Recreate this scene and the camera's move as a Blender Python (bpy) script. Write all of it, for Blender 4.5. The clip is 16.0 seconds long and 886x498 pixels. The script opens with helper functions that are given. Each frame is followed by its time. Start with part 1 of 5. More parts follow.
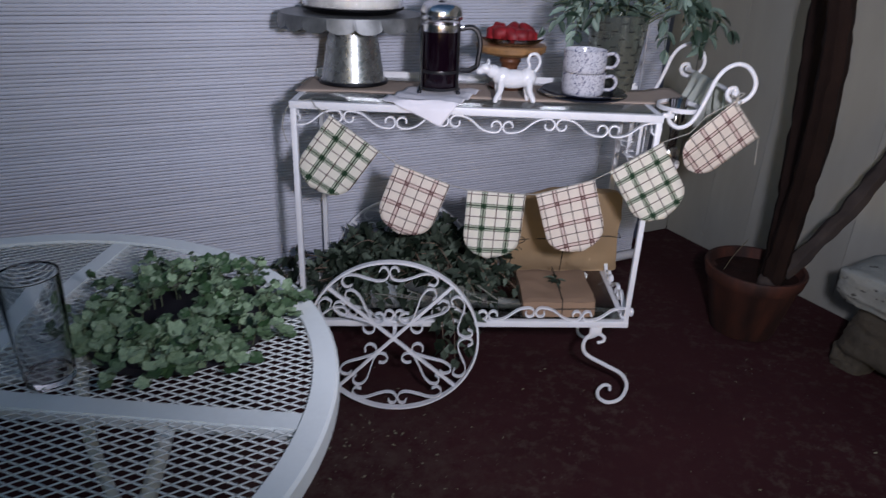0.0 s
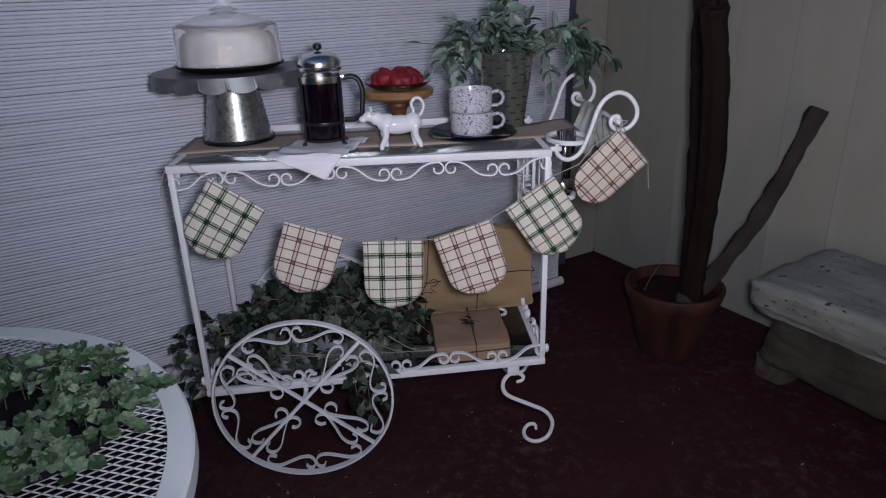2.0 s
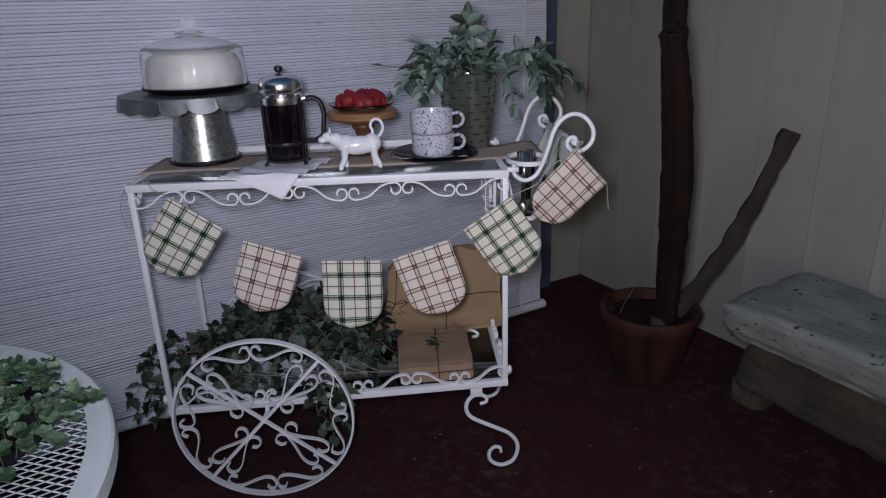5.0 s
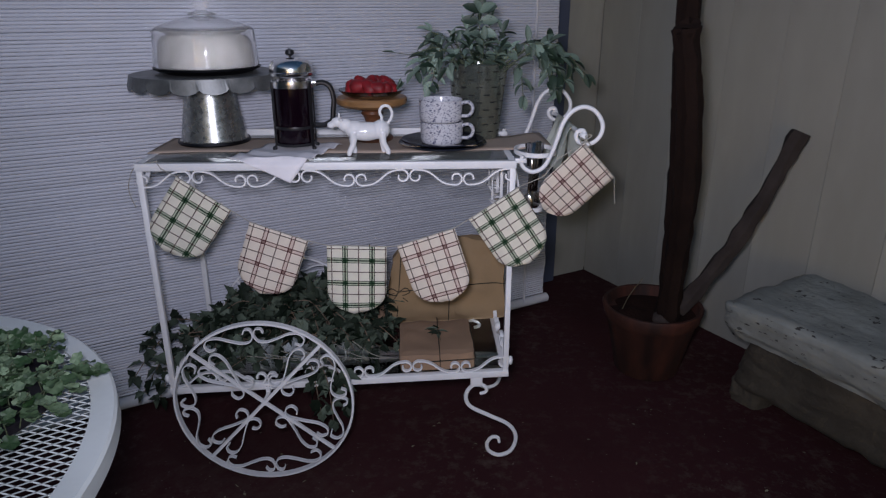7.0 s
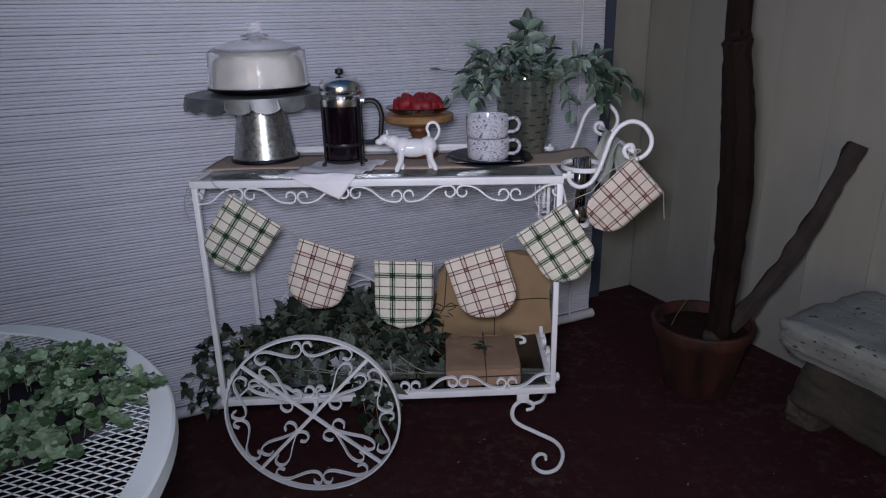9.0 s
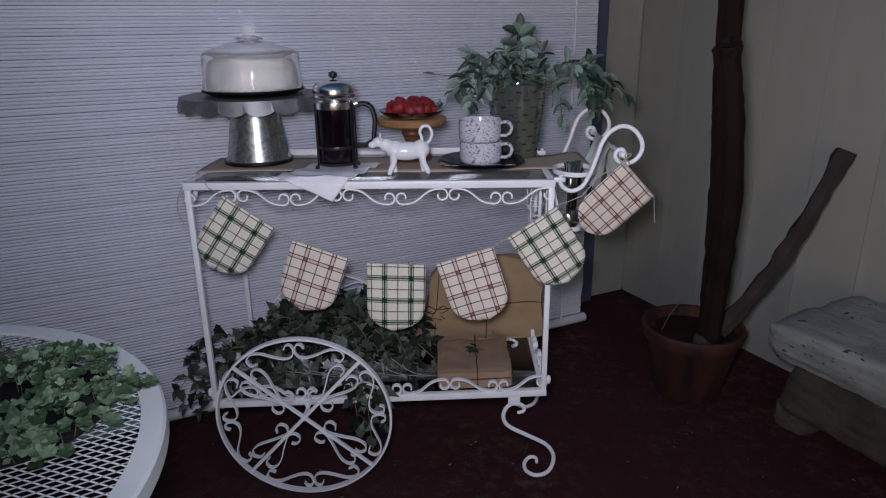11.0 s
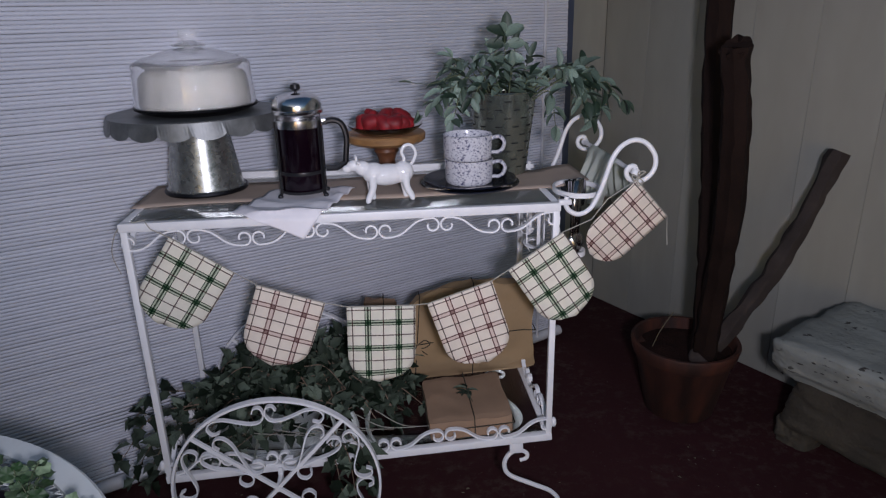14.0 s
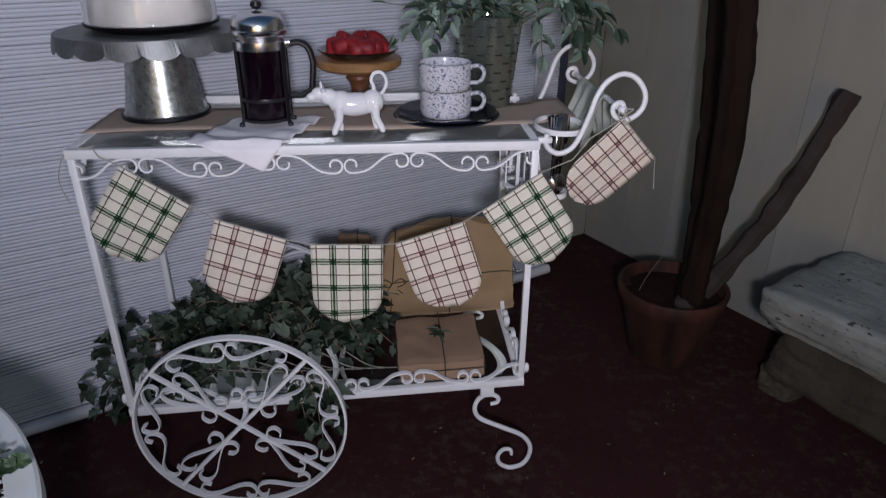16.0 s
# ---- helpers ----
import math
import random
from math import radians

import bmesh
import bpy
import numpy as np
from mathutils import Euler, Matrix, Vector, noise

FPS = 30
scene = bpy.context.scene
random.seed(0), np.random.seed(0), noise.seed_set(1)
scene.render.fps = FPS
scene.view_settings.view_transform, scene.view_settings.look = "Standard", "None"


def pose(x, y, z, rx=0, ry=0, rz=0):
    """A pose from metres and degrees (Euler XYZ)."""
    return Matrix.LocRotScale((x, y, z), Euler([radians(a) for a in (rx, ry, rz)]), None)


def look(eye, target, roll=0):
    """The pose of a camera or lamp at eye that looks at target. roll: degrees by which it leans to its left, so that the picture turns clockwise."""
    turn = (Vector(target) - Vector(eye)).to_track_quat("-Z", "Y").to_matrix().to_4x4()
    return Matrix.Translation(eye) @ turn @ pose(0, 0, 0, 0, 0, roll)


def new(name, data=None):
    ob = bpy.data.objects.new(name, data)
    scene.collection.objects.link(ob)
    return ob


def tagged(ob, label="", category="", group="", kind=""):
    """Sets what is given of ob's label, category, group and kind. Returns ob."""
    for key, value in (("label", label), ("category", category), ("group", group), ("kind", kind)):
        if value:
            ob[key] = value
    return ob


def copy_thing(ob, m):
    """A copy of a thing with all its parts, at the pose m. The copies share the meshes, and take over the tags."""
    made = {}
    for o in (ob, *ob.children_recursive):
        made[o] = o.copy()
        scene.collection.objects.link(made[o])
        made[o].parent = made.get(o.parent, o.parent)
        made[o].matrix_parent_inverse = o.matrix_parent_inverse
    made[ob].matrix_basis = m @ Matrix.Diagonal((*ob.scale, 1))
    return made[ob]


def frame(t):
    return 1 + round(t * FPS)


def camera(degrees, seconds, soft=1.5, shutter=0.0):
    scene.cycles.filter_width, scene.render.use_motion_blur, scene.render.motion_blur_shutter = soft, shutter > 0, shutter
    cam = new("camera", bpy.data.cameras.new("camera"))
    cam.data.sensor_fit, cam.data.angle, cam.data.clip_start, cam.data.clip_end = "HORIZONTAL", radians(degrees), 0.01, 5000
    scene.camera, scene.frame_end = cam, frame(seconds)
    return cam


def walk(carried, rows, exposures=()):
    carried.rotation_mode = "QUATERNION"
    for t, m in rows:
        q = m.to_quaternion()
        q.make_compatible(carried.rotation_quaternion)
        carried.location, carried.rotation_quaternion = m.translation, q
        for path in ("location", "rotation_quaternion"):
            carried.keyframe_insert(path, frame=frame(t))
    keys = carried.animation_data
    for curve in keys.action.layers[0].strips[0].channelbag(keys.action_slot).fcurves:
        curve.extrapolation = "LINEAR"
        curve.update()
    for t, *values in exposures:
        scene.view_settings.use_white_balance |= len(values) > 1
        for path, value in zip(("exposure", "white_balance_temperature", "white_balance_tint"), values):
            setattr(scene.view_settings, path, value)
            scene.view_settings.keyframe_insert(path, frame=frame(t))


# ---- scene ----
cam = camera(67.0, 16.0, soft=1.2, shutter=0.5)
PATH = [
    (0, (0.359, -1.497, 1.125), (0.357, 0.324, 0.298), 2.3),
    (0.5, (0.418, -1.474, 1.14), (0.464, 0.37, 0.369), 2.2),
    (1, (0.449, -1.43, 1.138), (0.561, 0.433, 0.418), 0.1),
    (1.5, (0.472, -1.437, 1.144), (0.611, 0.421, 0.419), -0.8),
    (2, (0.499, -1.442, 1.147), (0.618, 0.412, 0.405), -1.7),
    (2.5, (0.531, -1.431, 1.137), (0.658, 0.427, 0.408), -1.0),
    (3, (0.554, -1.443, 1.141), (0.676, 0.428, 0.445), -0.4),
    (5.5, (0.63, -1.461, 1.134), (0.707, 0.421, 0.462), -2.0),
    (6, (0.628, -1.466, 1.135), (0.715, 0.41, 0.447), -2.1),
    (6.5, (0.628, -1.465, 1.13), (0.7, 0.411, 0.439), -1.7),
    (7, (0.622, -1.463, 1.127), (0.691, 0.412, 0.435), -0.0),
    (7.5, (0.608, -1.459, 1.119), (0.61, 0.424, 0.446), 0.0),
    (8, (0.607, -1.466, 1.126), (0.568, 0.445, 0.538), -0.5),
    (8.5, (0.61, -1.471, 1.131), (0.533, 0.434, 0.527), -0.8),
    (9, (0.609, -1.466, 1.131), (0.556, 0.425, 0.48), -1.2),
    (11.5, (0.617, -1.476, 1.129), (0.583, 0.419, 0.493), -0.7),
    (12, (0.626, -1.464, 1.128), (0.568, 0.421, 0.461), -0.4),
    (12.5, (0.614, -1.423, 1.118), (0.578, 0.438, 0.387), 0.0),
    (13, (0.585, -1.341, 1.14), (0.66, 0.537, 0.458), -1.0),
    (13.5, (0.525, -1.278, 1.151), (0.681, 0.605, 0.496), -1.3),
    (14, (0.489, -1.244, 1.156), (0.665, 0.632, 0.485), -1.3),
    (14.5, (0.487, -1.228, 1.131), (0.691, 0.598, 0.341), 2.5),
    (15, (0.516, -1.205, 1.151), (0.612, 0.63, 0.361), 1.6),
    (15.5, (0.556, -1.18, 1.156), (0.685, 0.644, 0.345), 0.4),
    (16, (0.566, -1.174, 1.148), (0.713, 0.622, 0.279), 0.2),
]
walk(cam, [(t, look(eye, target, roll)) for t, eye, target, roll in PATH],
     [(0.0, 0.15, 6550, 10), (0.6, -0.06, 6500, 10), (1.5, -0.33, 6500, 10), (12.5, -0.36, 6500, 10), (13.8, -0.20, 6600, 10), (14.5, -0.18, 6720, 10), (16.0, -0.20, 6740, 10)])

# ---- light ----
world = bpy.data.worlds.new("dusk")
scene.world = world
world.use_nodes = True
wn = world.node_tree.nodes
sky = wn.new("ShaderNodeTexSky")
sky.sky_type, sky.sun_disc = "NISHITA", False
sky.sun_elevation, sky.sun_rotation = radians(8), radians(200)
sky.ozone_density = 3.0
wn["Background"].inputs["Strength"].default_value = 0.10
world.node_tree.links.new(sky.outputs["Color"], wn["Background"].inputs["Color"])

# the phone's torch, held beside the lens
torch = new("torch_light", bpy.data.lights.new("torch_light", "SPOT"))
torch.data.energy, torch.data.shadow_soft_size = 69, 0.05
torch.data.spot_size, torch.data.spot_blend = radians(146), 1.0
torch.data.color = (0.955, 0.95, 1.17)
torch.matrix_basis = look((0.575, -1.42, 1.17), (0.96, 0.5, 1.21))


# ---- materials ----
def tree(name):
    m = bpy.data.materials.new(name)
    m.use_nodes = True
    nt = m.node_tree
    return m, nt, nt.nodes["Principled BSDF"]


def mix(nt, fac, a, b, kind="MIX"):
    n = nt.nodes.new("ShaderNodeMix")
    n.data_type, n.blend_type = "RGBA", kind
    for sock, v in ((n.inputs[0], fac), (n.inputs[6], a), (n.inputs[7], b)):
        if isinstance(v, bpy.types.NodeSocket):
            nt.links.new(v, sock)
        elif isinstance(v, tuple):
            sock.default_value = (*v, 1)
        else:
            sock.default_value = v
    return n.outputs[2]


def math_node(nt, op, a, b=None, clamp=False):
    n = nt.nodes.new("ShaderNodeMath")
    n.operation, n.use_clamp = op, clamp
    for sock, v in zip(n.inputs, (a, b)):
        if isinstance(v, bpy.types.NodeSocket):
            nt.links.new(v, sock)
        elif v is not None:
            sock.default_value = v
    return n.outputs[0]


def noise_of(nt, scale, detail=3.0, rough=0.55, stretch=None, coord="Object"):
    tc = nt.nodes.new("ShaderNodeTexCoord")
    n = nt.nodes.new("ShaderNodeTexNoise")
    n.inputs["Scale"].default_value, n.inputs["Detail"].default_value, n.inputs["Roughness"].default_value = scale, detail, rough
    if stretch:
        mp = nt.nodes.new("ShaderNodeMapping")
        mp.inputs["Scale"].default_value = stretch
        nt.links.new(tc.outputs[coord], mp.inputs["Vector"])
        nt.links.new(mp.outputs["Vector"], n.inputs["Vector"])
    else:
        nt.links.new(tc.outputs[coord], n.inputs["Vector"])
    return n.outputs["Fac"]


def ramp(nt, fac, lo, hi):
    n = nt.nodes.new("ShaderNodeMapRange")
    n.inputs[1].default_value, n.inputs[2].default_value = lo, hi
    nt.links.new(fac, n.inputs[0])
    return n.outputs[0]


def bump(nt, bsdf, height, strength, distance=0.002):
    n = nt.nodes.new("ShaderNodeBump")
    n.inputs["Strength"].default_value, n.inputs["Distance"].default_value = strength, distance
    nt.links.new(height, n.inputs["Height"])
    nt.links.new(n.outputs["Normal"], bsdf.inputs["Normal"])


def surface(name, color, rough=0.5, metal=0.0, dark=0.7, fine=60, coarse=6, relief=0.2, depth=0.001, vary=0.0, stretch=None):
    """Base colour with grain and stains at two scales, and fine relief."""
    m, nt, b = tree(name)
    f1 = noise_of(nt, fine, 4, stretch=stretch)
    f2 = noise_of(nt, coarse, 4, stretch=stretch)
    low = tuple(c * dark for c in color)
    c = mix(nt, ramp(nt, f2, 0.35, 0.65), low, color)
    c = mix(nt, math_node(nt, "MULTIPLY", ramp(nt, f1, 0.4, 0.75), 0.5), c, tuple(v * (dark + 0.1) for v in color))
    if vary:
        oi = nt.nodes.new("ShaderNodeObjectInfo")
        hsv = nt.nodes.new("ShaderNodeHueSaturation")
        nt.links.new(math_node(nt, "ADD", math_node(nt, "MULTIPLY", oi.outputs["Random"], 2 * vary), 1 - vary), hsv.inputs["Value"])
        nt.links.new(c, hsv.inputs["Color"])
        c = hsv.outputs["Color"]
    nt.links.new(c, b.inputs["Base Color"])
    b.inputs["Metallic"].default_value = metal
    nt.links.new(math_node(nt, "ADD", math_node(nt, "MULTIPLY", f2, 0.25), rough - 0.12, True), b.inputs["Roughness"])
    if relief:
        bump(nt, b, f1, relief, depth)
    return m


def glass_mat(name, color=(1, 1, 1), rough=0.0):
    m, nt, b = tree(name)
    b.inputs["Base Color"].default_value = (*color, 1)
    b.inputs["Transmission Weight"].default_value = 1.0
    nt.links.new(math_node(nt, "MULTIPLY", ramp(nt, noise_of(nt, 9, 3), 0.55, 0.8), 0.12 + rough), b.inputs["Roughness"])
    b.inputs["IOR"].default_value = 1.45
    return m


# mixes diffuse white into a glass, standing in for milky reflections
def hazed(m, haze):
    m.node_tree.nodes["Principled BSDF"].inputs["Transmission Weight"].default_value = 1.0 - haze
    return m


def leaf_mat(name, color, pale, rough=0.55):
    m, nt, b = tree(name)
    g = nt.nodes.new("ShaderNodeNewGeometry")
    oi = nt.nodes.new("ShaderNodeObjectInfo")
    any_of = math_node(nt, "FRACT", math_node(nt, "ADD", g.outputs["Random Per Island"], oi.outputs["Random"]))
    c = mix(nt, math_node(nt, "POWER", any_of, 1.7), color, pale)
    c = mix(nt, ramp(nt, noise_of(nt, 40, 3), 0.45, 0.75), c, tuple(v * 0.6 for v in color))
    nt.links.new(c, b.inputs["Base Color"])
    b.inputs["Roughness"].default_value = rough
    b.inputs["Subsurface Weight"].default_value = 0.0
    return m


def plaid(name, cloth, thick, thin, spot, half=0.0062, wash=0.34, middle=0.0):
    """Woven check: broad double bands and thin lines both ways, on cream cotton."""
    m, nt, b = tree(name)
    tc = nt.nodes.new("ShaderNodeTexCoord")
    sep = nt.nodes.new("ShaderNodeSeparateXYZ")
    nt.links.new(tc.outputs["Object"], sep.inputs[0])

    def band(sock, period, offset, half):
        v = math_node(nt, "PINGPONG", math_node(nt, "ADD", sock, offset), period / 2)
        return math_node(nt, "LESS_THAN", v, half)
    x, z = sep.outputs["X"], sep.outputs["Z"]
    edge = 0.0017 if middle else 0.0024
    weave = noise_of(nt, 900, 2)
    c = mix(nt, ramp(nt, noise_of(nt, 30, 3), 0.3, 0.7), cloth, tuple(v * 0.88 for v in cloth))
    broad = math_node(nt, "ADD", band(x, 0.062, 0.027, half), band(z, 0.0560, 0.0345, half))
    core_x = math_node(nt, "SUBTRACT", band(x, 0.062, 0.027, half), band(x, 0.062, 0.027, half - edge))
    core_z = math_node(nt, "SUBTRACT", band(z, 0.0560, 0.0345, half), band(z, 0.0560, 0.0345, half - edge))
    core = math_node(nt, "ADD", core_x, core_z, True)
    if middle:
        spine = math_node(nt, "ADD", band(x, 0.062, 0.027, middle), band(z, 0.0560, 0.0345, middle), True)
        core = math_node(nt, "ADD", core, spine, True)
    lines = math_node(nt, "ADD", band(x, 0.062, 0.058, 0.0012), band(z, 0.0560, 0.0065, 0.0012), True)
    node = math_node(nt, "MULTIPLY", band(x, 0.062, 0.027, half), band(z, 0.0560, 0.0345, half))
    fade = math_node(nt, "ADD", math_node(nt, "MULTIPLY", noise_of(nt, 240, 2), 0.9), 0.52, True)
    c = mix(nt, math_node(nt, "MULTIPLY", broad, wash, True), c, thick)
    c = mix(nt, math_node(nt, "MULTIPLY", math_node(nt, "MULTIPLY", core, 0.96, True), fade), c, spot)
    c = mix(nt, math_node(nt, "MULTIPLY", math_node(nt, "MULTIPLY", lines, 0.92), fade), c, thin)
    c = mix(nt, math_node(nt, "MULTIPLY", node, 0.6), c, tuple(v * 0.6 for v in spot))
    nt.links.new(c, b.inputs["Base Color"])
    b.inputs["Roughness"].default_value = 0.95
    b.inputs["Specular IOR Level"].default_value = 0.1
    bump(nt, b, weave, 0.3, 0.0006)
    return m


def speckle(name):
    """White enamel with dark splatter."""
    m, nt, b = tree(name)
    n = noise_of(nt, 170, 4, 0.7, stretch=(1, 1, 1.5))
    n2 = noise_of(nt, 300, 3, 0.6)
    d = math_node(nt, "MAXIMUM", ramp(nt, n, 0.55, 0.595), ramp(nt, n2, 0.62, 0.67))
    c = mix(nt, d, (0.60, 0.60, 0.635), (0.055, 0.06, 0.13))
    nt.links.new(c, b.inputs["Base Color"])
    b.inputs["Roughness"].default_value = 0.16
    return m


WHITE = surface("white_painted_iron", (0.85, 0.85, 0.85), 0.42, dark=0.88, fine=180, coarse=14, relief=0.25, depth=0.0006)
TABLE_WHITE = surface("white_table_paint", (0.75, 0.80, 0.775), 0.4, dark=0.9, fine=120, coarse=8, relief=0.15, depth=0.0006)
FLOOR = surface("dark_stained_concrete", (0.044, 0.0135, 0.0150), 0.85, dark=0.78, fine=55, coarse=3, relief=0.5, depth=0.004)
ft, fb = FLOOR.node_tree, FLOOR.node_tree.nodes["Principled BSDF"]
crumbs = math_node(ft, "MULTIPLY", ramp(ft, noise_of(ft, 95, 2), 0.70, 0.76), ramp(ft, noise_of(ft, 4, 3), 0.45, 0.62))
grime_and_light = math_node(ft, "MULTIPLY", ramp(ft, noise_of(ft, 26, 5, 0.7), 0.50, 0.68), ramp(ft, noise_of(ft, 2.2, 3), 0.38, 0.62))
# a lighter patch beside the table: pale concrete mottles, with floor light painted in
spot_at = ft.nodes.new("ShaderNodeVectorMath")
spot_at.operation = "DISTANCE"
spot_at.inputs[1].default_value = (0.12, -0.42, 0.0)
ft.links.new(ft.nodes.new("ShaderNodeTexCoord").outputs["Object"], spot_at.inputs[0])
lit_patch = math_node(ft, "MULTIPLY", ramp(ft, spot_at.outputs["Value"], 0.62, 0.10), ramp(ft, noise_of(ft, 15, 6, 0.75), 0.40, 0.66))
grime_and_light = math_node(ft, "MAXIMUM", grime_and_light, lit_patch)
ft.links.new(mix(ft, math_node(ft, "MULTIPLY", grime_and_light, 0.8), fb.inputs["Base Color"].links[0].from_socket, (0.082, 0.056, 0.044)), fb.inputs["Base Color"])
ft.links.new(mix(ft, crumbs, fb.inputs["Base Color"].links[0].from_socket, (0.16, 0.13, 0.11)), fb.inputs["Base Color"])
BOARD = surface("greyed_cream_boards", (0.330, 0.328, 0.285), 0.7, dark=0.72, fine=40, coarse=3.0, relief=0.2, depth=0.001, vary=0.04, stretch=(1, 1, 0.35))
POST = surface("blue_grey_post_paint", (0.075, 0.095, 0.15), 0.6, dark=0.75, fine=60, coarse=5)
PVC = surface("pale_plastic_slats", (0.625, 0.64, 0.70), 0.5, dark=0.9, fine=30, coarse=1.6, relief=0.0, vary=0.05)
PVC_BAR = surface("blind_bottom_bar", (0.62, 0.62, 0.64), 0.45, dark=0.85)
CLAY = surface("terracotta", (0.072, 0.018, 0.008), 0.75, dark=0.18, fine=45, coarse=16, relief=0.4, depth=0.002, stretch=(1, 1, 0.16))
# soil in pot and bucket; also the painted shade below the bench
SOIL_AND_SHADE = surface("dry_soil_and_shade", (0.026, 0.011, 0.008), 0.95, dark=0.5, fine=120, coarse=20, relief=1.0, depth=0.006)
CACTUS = surface("dark_cactus_skin", (0.018, 0.0095, 0.007), 0.85, dark=0.55, fine=90, coarse=10, relief=0.5, depth=0.003)
CACTUS_ARM = surface("grey_cactus_arm_skin", (0.052, 0.042, 0.038), 0.85, dark=0.6, fine=90, coarse=12, relief=0.6, depth=0.003)
for skin in (FLOOR, CACTUS, CACTUS_ARM, SOIL_AND_SHADE):
    skin.node_tree.nodes["Principled BSDF"].inputs["Specular IOR Level"].default_value = 0.15
STONE = surface("pitted_travertine", (0.27, 0.285, 0.258), 0.9, dark=0.70, fine=55, coarse=9, relief=0.5, depth=0.006)
st, sb = STONE.node_tree, STONE.node_tree.nodes["Principled BSDF"]
pits = math_node(st, "MULTIPLY", ramp(st, noise_of(st, 75, 2, 0.5, stretch=(0.7, 0.5, 1.3)), 0.62, 0.68), ramp(st, noise_of(st, 11, 2), 0.47, 0.56))
st.links.new(mix(st, pits, sb.inputs["Base Color"].links[0].from_socket, (0.03, 0.028, 0.024)), sb.inputs["Base Color"])
POT_STONE = surface("earthy_stone", (0.060, 0.042, 0.034), 0.9, dark=0.5, fine=90, coarse=20, relief=0.5, depth=0.003)
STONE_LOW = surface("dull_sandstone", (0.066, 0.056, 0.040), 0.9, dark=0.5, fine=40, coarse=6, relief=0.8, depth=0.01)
GALV = surface("galvanised_steel", (0.40, 0.415, 0.395), 0.42, 0.82, dark=0.62, fine=85, coarse=55, relief=0.22, depth=0.0008)
gt, gb = GALV.node_tree, GALV.node_tree.nodes["Principled BSDF"]
cells = gt.nodes.new("ShaderNodeTexVoronoi")
cells.inputs["Scale"].default_value = 120
gt.links.new(gt.nodes.new("ShaderNodeTexCoord").outputs["Object"], cells.inputs["Vector"])
flake = gt.nodes.new("ShaderNodeSeparateColor")
gt.links.new(cells.outputs["Color"], flake.inputs[0])
gt.links.new(mix(gt, math_node(gt, "MULTIPLY", flake.outputs[0], 0.20), gb.inputs["Base Color"].links[0].from_socket, (0.62, 0.63, 0.61)), gb.inputs["Base Color"])
gt.links.new(math_node(gt, "ADD", math_node(gt, "MULTIPLY", flake.outputs[1], 0.12), 0.23), gb.inputs["Roughness"])
# darker copy of the galvanised steel: the skirt's weaker glare put into its colour
PLATE_STEEL = surface("darkened_galvanised_plate", (0.26, 0.27, 0.265), 0.50, 0.75, dark=0.6, fine=90, coarse=30, relief=0.2, depth=0.0008)
BUCKET = surface("dull_zinc", (0.38, 0.42, 0.355), 0.25, 0.85, dark=0.75, fine=80, coarse=16, relief=0.15, depth=0.0008)
CHROME = surface("chrome", (0.80, 0.80, 0.82), 0.20, 1.0, dark=0.9, relief=0.0)
# steel darkened so the colour carries the shade among the bunched forks
DARK_STEEL = surface("darkened_steel", (0.045, 0.045, 0.05), 0.42, 1.0, dark=0.7, relief=0.0)
STEEL = surface("cutlery_steel", (0.55, 0.53, 0.50), 0.2, 1.0, dark=0.8, relief=0.0)
BLACK = surface("black_plastic", (0.016, 0.016, 0.018), 0.32, dark=0.8, relief=0.05)
SLOT = surface("dark_slot", (0.008, 0.008, 0.008), 0.9, relief=0.0)
COFFEE = surface("black_coffee", (0.007, 0.002, 0.0055), 0.14, relief=0.0)
PLATE = surface("black_glazed_plate", (0.012, 0.013, 0.022), 0.15, relief=0.0)
CHINA = surface("white_porcelain", (0.80, 0.80, 0.80), 0.12, dark=0.97, relief=0.0)
FROSTING = surface("white_frosting", (0.28, 0.275, 0.24), 0.85, dark=0.70, fine=40, coarse=16, relief=0.5, depth=0.003)
WOOD = surface("honey_wood", (0.36, 0.19, 0.075), 0.45, dark=0.6, fine=28, coarse=9, relief=0.1, stretch=(1, 7, 7))
BERRY = surface("strawberry_flesh", (0.29, 0.006, 0.012), 0.58, dark=0.45, fine=160, coarse=30, relief=0.4, depth=0.001, vary=0.2)
DARK_WOOD = surface("dark_turned_wood", (0.15, 0.058, 0.026), 0.4, dark=0.6, fine=28, coarse=9, relief=0.1, stretch=(1, 7, 7))
KRAFT_BROWN = surface("brown_kraft_paper", (0.31, 0.20, 0.125), 0.8, dark=0.82, fine=150, coarse=9, relief=0.25, depth=0.0012)
KRAFT = surface("kraft_paper", (0.34, 0.23, 0.122), 0.8, dark=0.86, fine=150, coarse=9, relief=0.25, depth=0.0012)
TWINE = surface("dark_twine", (0.035, 0.03, 0.02), 0.9, dark=0.6, fine=400, relief=0.4)
STRING = surface("pale_string", (0.42, 0.40, 0.34), 0.9, dark=0.7, fine=400, relief=0.3)
RUNNER = surface("brown_paper_runner", (0.50, 0.39, 0.31), 0.9, dark=0.80, fine=220, coarse=7, relief=0.4, depth=0.001)
LINEN = surface("white_linen", (0.86, 0.835, 0.85), 0.95, dark=0.9, fine=500, coarse=12, relief=0.3, depth=0.0006)
GAUZE = surface("grey_green_gauze", (0.74, 0.77, 0.70), 0.95, dark=0.85, fine=400, coarse=14, relief=0.4, depth=0.0008)
zt = GAUZE.node_tree
through_cloth = zt.nodes.new("ShaderNodeBsdfTranslucent")
through_cloth.inputs["Color"].default_value = (0.76, 0.80, 0.70, 1)
both = zt.nodes.new("ShaderNodeMixShader")
both.inputs[0].default_value = 0.45
